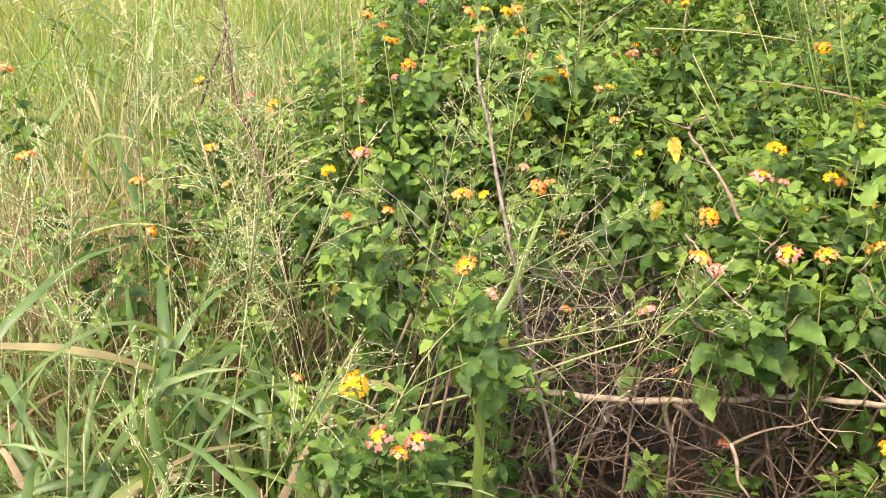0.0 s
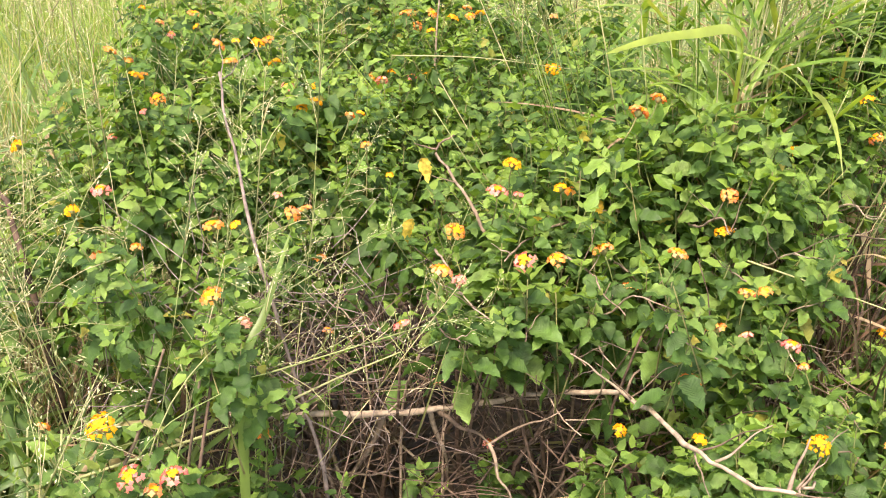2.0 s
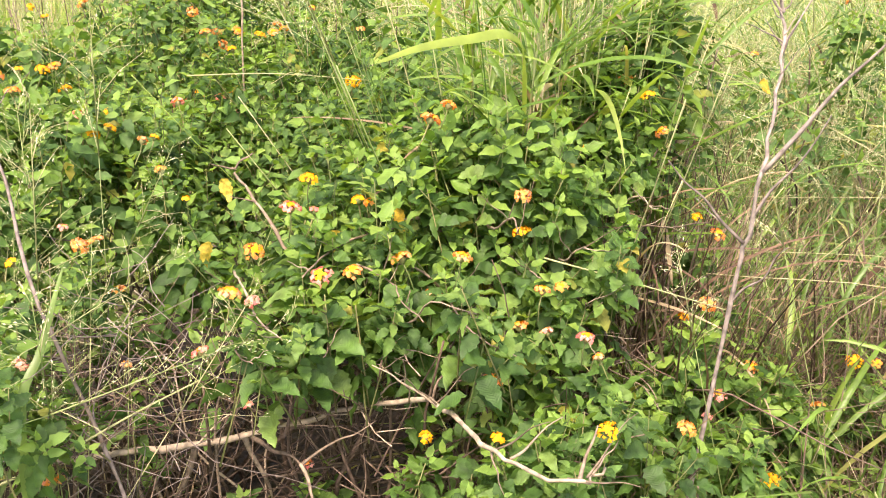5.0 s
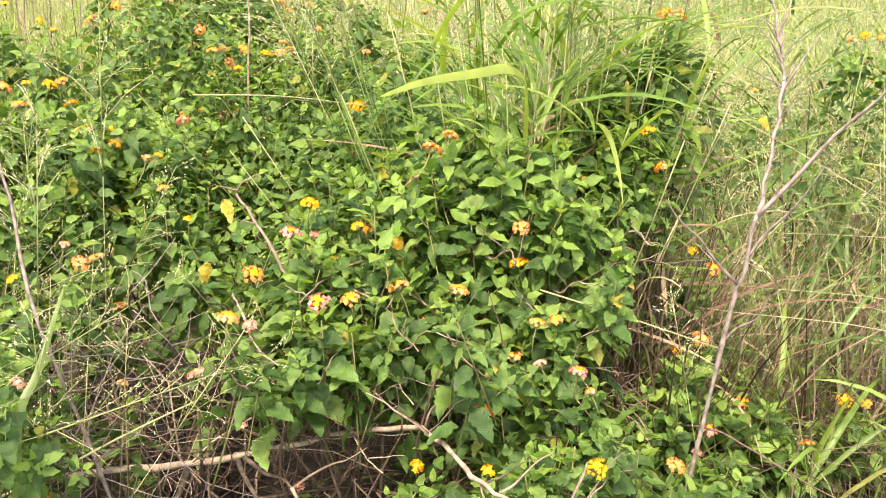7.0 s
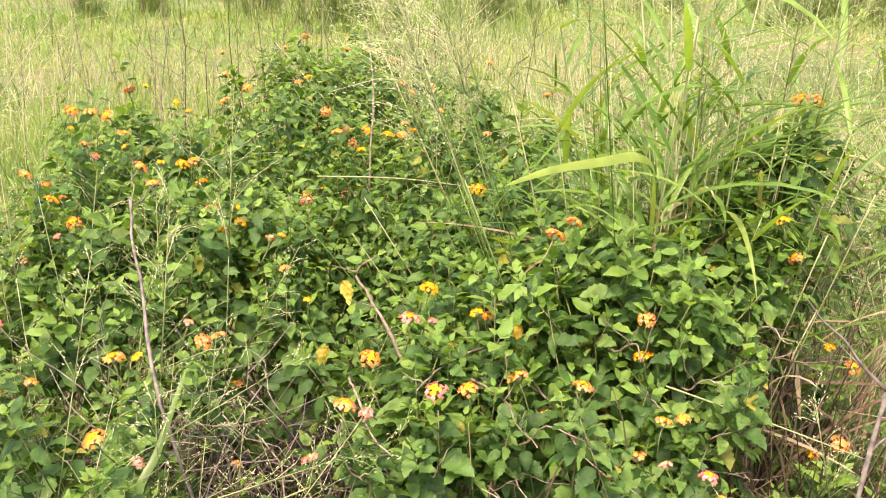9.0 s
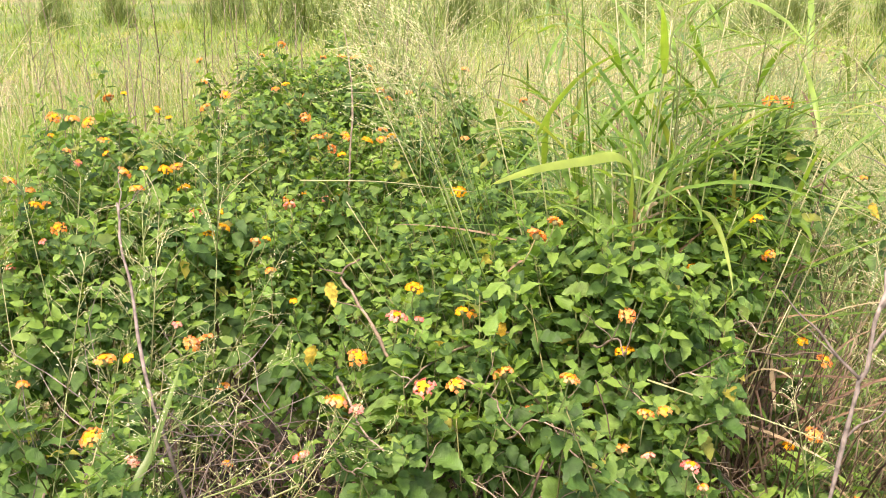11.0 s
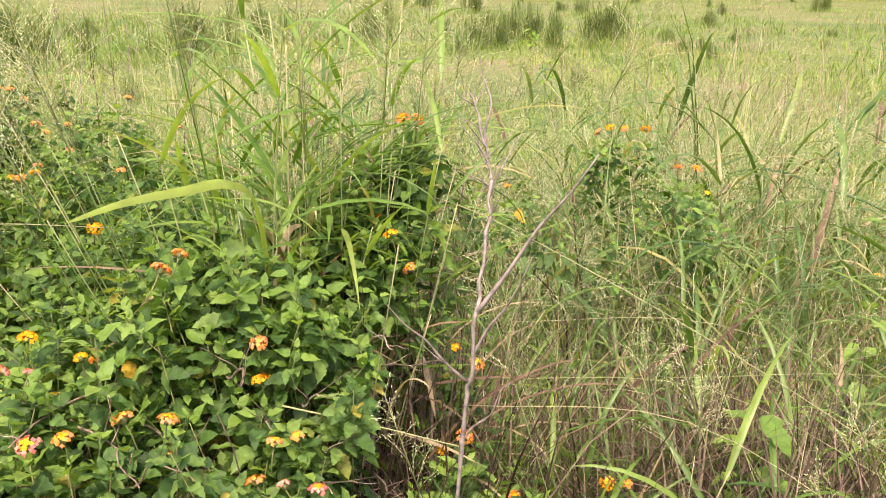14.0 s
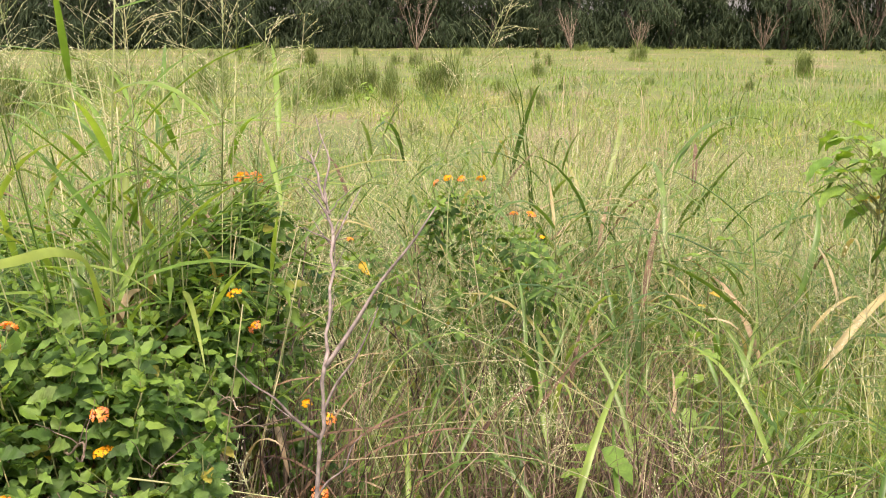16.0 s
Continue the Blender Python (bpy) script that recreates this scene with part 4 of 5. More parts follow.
# tall dead stem with forked top
L = [(0.862, 0.89, 0.02), (0.885, 0.885, 0.5), (0.916, 0.874, 0.925), (0.924, 0.869, 1.025), (0.93, 0.865, 1.114), (0.96, 0.897, 1.186), (0.99, 0.932, 1.261), (0.998, 0.952, 1.297), (1.0, 0.986, 1.348), (1.001, 1.009, 1.381)]
dead_stem("bare_branch", L, 0.0036, [((0.93, 0.865, 1.114), (1.056, 0.788, 1.326), 0.0036), ((0.925, 0.868, 1.049), (0.99, 0.828, 1.193), 0.0024), ((0.92, 0.871, 1.013), (0.828, 0.927, 1.122), 0.0026), ((0.92, 0.871, 1.013), (0.866, 0.914, 1.071), 0.0014), ((0.998, 0.952, 1.297), (1.026, 1.026, 1.427), 0.0022), ((0.99, 0.932, 1.261), (1.049, 0.946, 1.332), 0.002), ((0.998, 0.952, 1.297), (0.978, 0.995, 1.341), 0.0016), ((0.99, 0.932, 1.261), (0.952, 0.971, 1.284), 0.0014), ((0.916, 0.874, 0.925), (0.969, 0.841, 1.013), 0.002)] + offshoots(L[4:], 16, 0.05, 0.0012, R3),
          M_STICK, "tall bare grey-brown dead stem with a forked top")
# long fallen branch along the foot of the thicket
L = FALLEN
dead_stem("fallen_branch", L, 0.0058, [((0.28, 1.12, 0.69), (0.33, 1.0, 0.715), 0.0045), ((0.33, 1.0, 0.715), (0.356, 0.95, 0.64), 0.0035), ((0.33, 1.0, 0.712), (0.44, 1.0, 0.76), 0.0025), ((0.43, 1.085, 0.733), (0.50, 1.06, 0.78), 0.003), ((0.51, 0.96, 0.80), (0.43, 0.97, 0.87), 0.0022), ((0.51, 0.96, 0.80), (0.57, 0.98, 0.90), 0.0022), ((0.592, 0.687, 0.846), (0.634, 0.727, 0.885), 0.003), ((0.53, 0.74, 0.855), (0.60, 0.75, 0.89), 0.002), ((0.27, 1.15, 0.68), (0.31, 1.2, 0.50), 0.005), ((0.2, 1.15, 0.68), (0.12, 1.2, 0.45), 0.006)] + offshoots(L, 14, 0.12, 0.0015, R3),
          M_WOOD, "long pale grey fallen branch with bare side twigs", tip=0.3)
L = FORKED
dead_stem("bare_branch", L, 0.0036, [((0.328, 1.419, 1.011), (0.29, 1.43, 1.02), 0.002), ((0.345, 1.32, 0.985), (0.30, 1.33, 1.0), 0.0014)], M_WOOD, "bare forked twig poking out of the leaves", tip=0.5)
L = [(0.70, 1.3, 0.8), (0.60, 1.22, 0.955), (0.518, 1.235, 0.945), (0.42, 1.16, 0.955), (0.37, 1.1, 0.95)]
dead_stem("bare_branch", L, 0.003, offshoots(L, 5, 0.08, 0.0012, R3), M_WOOD, "thin bare horizontal twig", tip=0.4)
L = [(0.10, 1.0, 0.05), (0.104, 1.016, 0.604), (0.071, 1.1, 0.77), (0.032, 1.081, 0.972), (0.003, 1.25, 1.09), (-0.015, 1.36, 1.17)]
dead_stem("bare_branch", L, 0.0034, offshoots(L, 5, 0.08, 0.0012, R3), M_STICK, "thin grey-brown dead stem leaning over the grass", tip=0.5)
L = [(-0.30, 1.35, 0.1), (-0.361, 1.45, 0.822), (-0.46, 1.70, 0.90), (-0.525, 1.852, 0.965), (-0.58, 2.05, 1.10), (-0.62, 2.1, 1.25)]
dead_stem("bare_branch", L, 0.006, offshoots(L, 9, 0.12, 0.002, R3), M_DARKWOOD, "dark forked dead stem among tall grass", tip=0.5)
L = [(-0.62, 1.5, 0.1), (-0.60, 1.6, 0.75), (-0.593, 1.816, 0.909), (-0.55, 1.95, 1.05)]
dead_stem("bare_branch", L, 0.005, offshoots(L, 5, 0.1, 0.002, R3), M_DARKWOOD, "dark forked dead stem among tall grass", tip=0.5)
L = [(0.44, 2.0, 0.7), (0.43, 2.02, 1.0), (0.445, 2.05, 1.2), (0.44, 2.1, 1.36)]
dead_stem("bare_branch", L, 0.003, offshoots(L, 5, 0.08, 0.0013, R3), M_WOOD, "thin bare twig standing over the thicket", tip=0.5)
for k in range(44):
    x, y = R3.uniform(-0.4, 1.1), R3.uniform(2.9, 4.2)
    h = R3.uniform(1.0, 1.5)
    L = wander((x, y, 0), (x + R3.uniform(-0.15, 0.15), y + R3.uniform(-0.1, 0.1), h), 5, 0.03)
    dead_stem("dead_weed", L, 0.0028, offshoots(L[1:], 8, 0.15, 0.0011, R3), M_WOOD if k % 3 else M_DARKWOOD, "thin brown dead weed stalk behind the thicket", "dead weeds", tip=0.4)


# dead weeds scattered over the meadow, a few forms copied about
WEED_FORMS = []
for k in range(6):
    L = wander((0, 0, 0), (R3.uniform(-0.15, 0.15), R3.uniform(-0.15, 0.15), R3.uniform(0.75, 1.05)), 5, 0.04)
    WEED_FORMS.append(dead_stem("dead_weed", L, 0.004, offshoots(L[1:], 9, 0.22, 0.0016, R3), M_WOOD if k % 2 else M_DARKWOOD, "thin brown dead weed stalk in the meadow", "dead weeds", tip=0.4))
spots = [(1.95, 1.75, 1.0), (2.15, 2.1, 1.0), (2.5, 1.9, 0.95), (2.9, 2.5, 1.0)] + [(float(x), float(y), R3.uniform(0.6, 1.0)) for x, y in sector(56, 3.4, 11.0, 2, 72)]
for k, (x, y, h) in enumerate(spots):
    m = Matrix.Translation((x, y, -0.02)) @ Matrix.Rotation(R3.uniform(0, 6.28), 4, "Z") @ Matrix.Scale(h, 4)
    if k < len(WEED_FORMS):
        WEED_FORMS[k].matrix_basis = m
    else:
        copy_thing(WEED_FORMS[k % len(WEED_FORMS)], m)


def tangle(name, count, lo, hi, length, radius, mat, label):
    """Uncounted fine dead twigs."""
    stamps = []
    for _ in range(count):
        a = [R3.uniform(l, h) for l, h in zip(lo, hi)]
        d = Vector((R3.gauss(0, 1), R3.gauss(0, 0.7), R3.gauss(0.3, 0.7))).normalized() * length * R3.uniform(0.4, 1.4)
        p = bent(wander(a, [a[i] + d[i] for i in range(3)], 4, 0.1), 2)
        stamps.append(tube(p, np.linspace(radius, radius * 0.4, len(p)), 4) + (0,))
    tagged(new(name, fill(name, stamps, [mat])), label, "dead twigs", kind="stuff")


# low twigs take the darker wood, which adds to the hollow's shade
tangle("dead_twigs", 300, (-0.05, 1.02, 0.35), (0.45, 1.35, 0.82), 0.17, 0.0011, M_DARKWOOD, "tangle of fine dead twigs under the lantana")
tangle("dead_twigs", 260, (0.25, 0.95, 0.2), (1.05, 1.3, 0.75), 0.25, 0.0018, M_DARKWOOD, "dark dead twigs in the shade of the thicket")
tangle("dead_twigs", 45, (0.2, 1.0, 0.3), (1.05, 1.25, 0.6), 0.38, 0.0026, M_WOOD, "brown dead twigs standing in the shade of the thicket")
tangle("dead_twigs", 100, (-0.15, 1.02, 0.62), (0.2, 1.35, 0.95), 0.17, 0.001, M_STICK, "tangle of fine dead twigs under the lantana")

for k in range(22):
    x, z = R3.uniform(0.25, 0.95), R3.uniform(0.70, 0.95)
    L = wander((x, 1.2, z), (x + R3.uniform(-0.14, 0.14), R3.uniform(0.93, 1.02), z + R3.uniform(-0.06, 0.12)), 5, 0.07)
    dead_stem("bare_branch", L, 0.0021, offshoots(L[1:], 3, 0.07, 0.001, R3), M_WOOD, "thin bare twig among the leaves", tip=0.4)

# ---- guinea grass in the thicket ----
GX, GY = 0.96, 1.52
clump = thing("guinea_grass_clump", (GX, GY, 0.0), "tall bright green guinea grass clump with dry brown skirt", "grass", "grass clumps")
for k in range(92):
    a, d = R3.uniform(0, 2 * math.pi), 0.16 * math.sqrt(R3.random())
    part("tiller", GUINEA_TILLERS[k % 8], clump, "", pose(GX + d * math.cos(a), GY + d * math.sin(a), R3.uniform(0, 0.3), R3.gauss(0, 4), R3.gauss(0, 4), R3.uniform(0, 360)) @ Matrix.Scale(R3.uniform(0.85, 1.1), 4))
# a tight sheaf of upright culms on the open side
for k in range(12):
    part("tiller", GUINEA_TILLERS[k % 8], clump, "", pose(R3.gauss(0.83, 0.02), R3.gauss(1.36, 0.02), R3.uniform(0.1, 0.32), R3.gauss(0, 2.5), R3.gauss(0, 2.5), R3.uniform(0, 360)) @ Matrix.Scale(R3.uniform(0.8, 0.95), 4))
for k in range(34):
    a = R3.uniform(0, 2 * math.pi)
    d = R3.uniform(0.05, 0.2)
    base = (GX + d * math.cos(a), GY + d * math.sin(a), R3.uniform(0.7, 1.2))
    blade_at(clump, base, a + R3.gauss(0, 0.6), R3.uniform(0.25, 0.42), R3.choice((1, 2, 3, 5, 6)), R3.uniform(0.5, 0.85), False, R3.uniform(0.1, 0.8))
for k in range(130):
    a = R3.uniform(math.pi * 0.9, math.pi * 2.1)
    d = R3.uniform(0.02, 0.24)
    base = (0.99 + d * math.cos(a), 1.44 + d * math.sin(a), R3.uniform(0.1, 0.75))
    blade_at(clump, base, a + R3.gauss(0, 0.8), R3.uniform(0.22, 0.42), R3.choice((1, 2, 3, 5, 6)), R3.uniform(0.5, 0.95), True, R3.uniform(0.0, 0.7))
for k in range(38):
    a = R3.uniform(0, 2 * math.pi) if k < 22 else R3.gauss(math.pi, 0.4)
    h = R3.uniform(1.15, 1.55) if k < 22 else R3.uniform(1.05, 1.3)
    lean = abs(R3.gauss(0, 0.22)) if k < 22 else R3.uniform(0.25, 0.6)
    b = Vector((GX + 0.1 * math.cos(a), GY + 0.1 * math.sin(a), 0.02))
    tip = b + Vector((math.cos(a) * lean * h, math.sin(a) * lean * h, h))
    stalk(clump, bent([b, b.lerp(tip, 0.5) - Vector((math.cos(a), math.sin(a), 0)) * 0.1 * lean, tip], 5), 0.0019, BIG_HEADS[k % 2] if k % 3 else None, R3.uniform(0.7, 1.1), M_GUINEA if k % 2 else M_CULM)

# ---- single blades and stalks that stand out ----


def ribbon(points, width, mat):
    """One broad blade along a line, folded along its rib."""
    p = bent(points, 5)
    d = np.gradient(p, axis=0)
    side = np.cross(d, np.array([0.05, -0.8, 0.6]))
    side /= np.linalg.norm(side, axis=1)[:, None]
    k = len(p) - 1
    t = np.arange(k) / k
    w = width / 2 * np.minimum(1, 0.5 + 2 * t) * (1 - t ** 3 * 0.8)
    low = np.cross(side, d / np.linalg.norm(d, axis=1)[:, None])[:k] * (w * 0.35)[:, None]
    v = np.stack([p[:k] - w[:, None] * side[:k], p[:k] + low, p[:k] + w[:, None] * side[:k]], 1).reshape(-1, 3)
    v = np.concatenate([v, p[-1:]])
    form = blade_form(k, True)
    return fill("blade", [(v[None], form, 0)], [mat])


def lone_blade(points, width, mat, label):
    root = thing("lone_grass", points[0], label, "grass blade", "lone grass blades")
    part("blade", ribbon(points, width, mat), root)


def lone_stalk(points, radius, head, label, size=1.0, mat=None):
    root = thing("seeding_grass", points[0], label, "grass stalk", "lone grass stalks")
    stalk(root, bent(points, 5), radius, head, size, mat)


lone_blade([(-0.03, 0.90, 0.02), (-0.012, 0.92, 0.55), (0.004, 0.943, 0.884), (0.038, 0.986, 0.965), (0.075, 1.034, 1.048)], 0.013, M_GRASS, "broad upright green grass blade")
lone_blade([(0.82, 1.36, 0.98), (0.76, 1.24, 1.19), (0.69, 1.14, 1.255), (0.613, 1.091, 1.264), (0.53, 1.045, 1.268), (0.457, 1.004, 1.262)], 0.0165, M_PALE, "broad pale green blade arching over the leaves")
lone_blade([(1.0, 1.38, 0.70), (1.035, 1.35, 0.845), (1.066, 1.325, 0.875), (1.085, 1.295, 0.83), (1.092, 1.265, 0.735)], 0.021, M_STRAW, "curled dry tan grass blade hanging down")
lone_blade([(0.80, 1.33, 0.98), (0.83, 1.355, 1.065), (0.86, 1.38, 1.105), (0.893, 1.40, 1.108)], 0.016, M_STRAW, "dry tan tip of a grass blade")
lone_stalk([(-0.25, 1.03, 0.70), (-0.019, 1.035, 0.764), (0.126, 1.058, 0.809), (0.215, 1.063, 0.839)], 0.0024, None, "straight pale dry grass stalk lying over twigs", mat=M_CULM)
LONG_HEAD = seed_head(0.32, 15, 0.12, 8, 46, 0.0016)
lone_stalk([(-0.30, 0.84, 0.02), (-0.24, 0.86, 0.5), (-0.13, 0.885, 0.82), (-0.01, 0.918, 0.898), (0.04, 0.935, 0.905)], 0.0013, LONG_HEAD, "grass stalk with an open pale seed head", 1.0)
lone_stalk([(-0.25, 0.86, 0.02), (-0.2, 0.87, 0.5), (-0.1, 0.9, 0.85), (0.0, 0.965, 0.955), (0.035, 0.995, 0.966)], 0.0013, LONG_HEAD, "grass stalk with an open pale seed head", 0.8)
lone_stalk([(0.284, 1.654, 1.117), (0.43, 1.58, 1.125), (0.581, 1.496, 1.119)], 0.0014, None, "thin pale dry grass stalk lying on the leaves")
lone_stalk([(0.732, 1.083, 0.93), (0.842, 1.008, 0.905), (0.945, 0.917, 0.885)], 0.0016, None, "thin pale grass stalk leaning out of the thicket")

# left-hand grass: tillers, stalks and seed heads
for x, y, n, s, st, h, broad in [(-0.33, 0.95, 24, 1.25, 5, 1.0, 3), (-0.30, 0.90, 5, 1.1, 3, 1.0, 0), (-0.54, 0.88, 24, 1.3, 5, 1.0, 3), (-0.42, 0.66, 32, 1.2, 2, 0.9, 3), (-0.36, 0.84, 20, 1.15, 2, 0.9, 3), (-0.22, 0.82, 16, 1.2, 2, 0.95, 3), (-0.66, 0.72, 18, 1.3, 3, 0.95, 3), (-0.45, 1.12, 20, 1.35, 5, 1.05, 3), (-0.30, 0.74, 14, 1.1, 1, 0.9, 3), (-0.05, 0.84, 9, 0.9, 0, 0.8, 3), (0.06, 0.78, 8, 0.8, 0, 0.8, 3), (-0.14, 0.70, 9, 0.9, 0, 0.8, 3), (-0.75, 0.98, 20, 1.35, 5, 1.0, 3), (-0.14, 0.98, 6, 1.25, 2, 0.95, 3), (-0.62, 1.1, 8, 1.35, 2, 1.0, 3), (-0.62, 1.15, 10, 1.15, 9, 1.15, 0), (-0.28, 1.25, 6, 1.05, 9, 1.1, 0),
                                 (-0.75, 1.55, 12, 1.3, 8, 1.2, 1), (-0.95, 1.2, 12, 1.25, 8, 1.2, 1), (-0.75, 2.1, 12, 1.4, 8, 1.3, 1), (-0.40, 2.15, 8, 1.2, 8, 1.25, 0), (-1.15, 1.8, 12, 1.4, 8, 1.3, 1), (-1.1, 2.6, 12, 1.45, 8, 1.35, 1),
                                 (-0.5, 2.7, 10, 1.35, 8, 1.3, 0), (-0.04, 1.0, 3, 0.85, 0, 0.9, 3), (0.08, 1.0, 3, 0.8, 0, 0.9, 0), (-0.25, 1.45, 2, 1.0, 7, 1.14, 2), (0.0, 1.5, 1, 0.9, 4, 1.1, 2), (-0.40, 1.75, 2, 1.0, 5, 1.2, 2), (-0.16, 1.30, 2, 0.9, 9, 1.05, 2), (-0.04, 1.22, 1, 0.8, 8, 0.80, 2), (-0.12, 1.12, 1, 0.8, 6, 0.86, 2), (-0.3, 1.62, 3, 1.0, 10, 1.1, 0), (-0.5, 1.35, 4, 1.0, 10, 1.08, 0), (-0.52, 1.02, 5, 1.0, 9, 1.05, 0)]:
    grass_clump("grass_clump", (x, y), n, s, 0.14, "green grass clump with thin stalks and pale seed heads", math.ceil(st * 0.65), h, 4, BROAD_TILLERS if broad == 1 else LEFT_TILLERS if broad == 3 else FINE_TILLERS, 0.2 if broad == 2 else 0.55)
# right-hand grass: broad green blades over brown straw, then tangled finer grass
for x, y, n, s in [(1.22, 0.90, 6, 1.0), (1.36, 0.80, 6, 1.05), (1.36, 1.10, 4, 1.05), (1.38, 1.36, 4, 1.15), (1.62, 1.46, 5, 1.1), (1.84, 1.42, 5, 1.1), (1.14, 0.88, 7, 0.95), (1.28, 0.72, 7, 1.0), (1.24, 1.12, 6, 1.0), (1.28, 1.35, 6, 1.1), (1.42, 0.95, 7, 1.0), (1.46, 1.12, 8, 1.1), (1.66, 1.16, 8, 1.15), (1.62, 0.82, 8, 1.1), (1.9, 0.9, 8, 1.15), (1.34, 0.95, 7, 1.05), (1.42, 0.64, 9, 0.95), (1.54, 0.76, 9, 0.95), (1.70, 0.66, 9, 1.0), (1.84, 1.05, 9, 1.05), (1.52, 1.02, 6, 1.1), (1.50, 1.32, 5, 1.2), (1.60, 0.66, 6, 1.05), (1.75, 0.92, 6, 1.1), (1.82, 1.22, 5, 1.15), (2.05, 0.72, 7, 1.1), (2.15, 1.05, 6, 1.1), (2.4, 0.85, 7, 1.15), (1.30, 1.62, 6, 1.2), (1.55, 1.72, 5, 1.2), (1.95, 1.55, 5, 1.2)]:
    grass_clump("grass_clump", (x, y), n, s * 0.95, 0.12, "broad-bladed green grass clump over brown straw", 1, 0.95, 3, WIDE_TILLERS, 0.6)
for x, y, n, s, st, h in [(1.42, 0.55, 6, 1.0, 3, 0.95), (1.56, 1.14, 4, 1.1, 3, 1.0), (1.75, 0.72, 7, 1.1, 4, 1.0), (1.98, 1.20, 7, 1.15, 4, 1.05), (2.2, 0.8, 10, 1.15, 6, 1.0), (1.55, 0.42, 6, 1.0, 4, 0.95), (2.0, 0.4, 8, 1.05, 5, 1.0),
                          (1.85, 1.48, 6, 1.2, 4, 1.05), (1.65, 1.95, 9, 1.25, 5, 1.1), (2.3, 1.7, 10, 1.2, 7, 1.1), (2.6, 1.2, 14, 1.2, 8, 1.1), (2.6, 0.6, 14, 1.15, 8, 1.05), (1.25, 1.95, 10, 1.4, 5, 1.35), (1.7, 2.5, 9, 1.2, 6, 1.15), (2.3, 2.3, 10, 1.2, 8, 1.15), (1.2, 2.6, 9, 1.2, 5, 1.2), (2.9, 1.8, 10, 1.2, 8, 1.15), (3.1, 1.0, 9, 1.2, 8, 1.1)]:
    grass_clump("grass_clump", (x, y), n, s, 0.19, "tangled grass clump, green blades over dry straw", (st + 2 if x > 2.1 or y > 1.6 else max(0, st - 3)), h, 4, FINE_TILLERS + BROAD_TILLERS[:4], 0.75)

# sunlit patch: its brightness comes from a lighter blade colour
for x, y in [(1.82, 0.52), (1.98, 0.62), (2.2, 0.58), (2.12, 0.38), (2.45, 0.72), (2.3, 0.9)]:
    grass_clump("grass_clump", (x, y), 13, 1.25, 0.14, "bright green grass clump with broad arching blades", 2, 0.95, 2, SUNNY_TILLERS, 0.6)
for x, y in [(1.6, 1.36), (1.76, 1.30), (1.5, 1.46), (2.0, 1.36)]:
    grass_clump("grass_clump", (x, y), 8, 1.15, 0.14, "green grass clump before a lantana", 3, 1.0, 0, FINE_TILLERS + BROAD_TILLERS, 0.6)
for k in range(26):
    a, r = radians(R3.uniform(22, 74)), R3.uniform(2.4, 4.6)
    grass_clump("grass_clump", (r * math.sin(a), r * math.cos(a)), 12, R3.uniform(1.2, 1.5), 0.24, "tall loose grass clump with pale seed heads", 6, 1.1, 3, FINE_TILLERS + BROAD_TILLERS, 0.6)

lone_stalk([(1.70, 1.57, 0.05), (1.739, 1.591, 0.969), (1.78, 1.618, 1.188), (1.836, 1.60, 1.381), (1.87, 1.575, 1.49)], 0.0016, HEADS[0], "tall thin grass stalk with a seed head", 0.9)
lone_stalk([(1.12, 1.52, 1.13), (1.201, 1.325, 1.113), (1.315, 1.089, 1.037), (1.409, 0.802, 0.951), (1.488, 0.547, 0.86)], 0.0011, None, "long dry straw stalk lying across the grass", mat=M_CULM)
for k in range(5):
    y0 = R3.uniform(0.7, 1.3)
    lone_stalk([(1.1 + 0.1 * k, y0 + 0.35, 0.8), (1.35 + 0.12 * k, y0 + 0.05, 0.84), (1.5 + 0.16 * k, y0 - 0.3, 0.72)], 0.0009, None, "dry straw stalk lying across the grass", mat=M_CULM)


def box_xy(n, x0, x1, y0, y1):
    edge = 0.06 * min(x1 - x0, y1 - y0)
    return np.column_stack([rng.uniform(x0, x1, n), rng.uniform(y0, y1, n)]) + np.clip(rng.normal(0, edge, (n, 2)), -2.5 * edge, 2.5 * edge)


def clear(xy, spots):
    """Leaves out places near the shrubs' middles and the way of the camera."""
    ok = np.ones(len(xy), bool)
    for x, y, r in spots:
        ok &= ((xy - np.array([x, y])) ** 2).sum(1) > r * r
    return xy[ok]


def ragged(xy):
    """Thins a stand of grass unevenly towards its far edge, as seen from the thicket."""
    far = np.hypot(xy[:, 0] - 0.6, xy[:, 1] - 1.4)
    v = np.array([noise.noise(Vector((x * 0.9, y * 0.9, 7.7))) for x, y in xy])
    return xy[far + 1.6 * v + rng.uniform(-0.5, 0.5, len(xy)) < 3.1]


KEEP_OUT = [(0.15, -0.08, 0.55), (0.4, 1.2, 0.35), (0.7, 1.25, 0.4), (0.2, 1.8, 0.4), (0.45, 2.3, 0.45), (0.5, 2.7, 0.4), (0.0, 1.1, 0.2)]
turf("tall_grass", clear(ragged(box_xy(3200, -2.6, -0.2, 0.55, 4.6)), KEEP_OUT), 0.66, 0.35, 0.007, M_GRASS, "fine green grass filling the gaps", 4, 0.3, 0.9)
turf("dry_straw", clear(ragged(box_xy(3600, -2.6, -0.2, 0.55, 4.6)), KEEP_OUT), 0.6, 0.5, 0.0035, M_DRY, "dry straw between the green grass", 4, 0.6, 0.9)
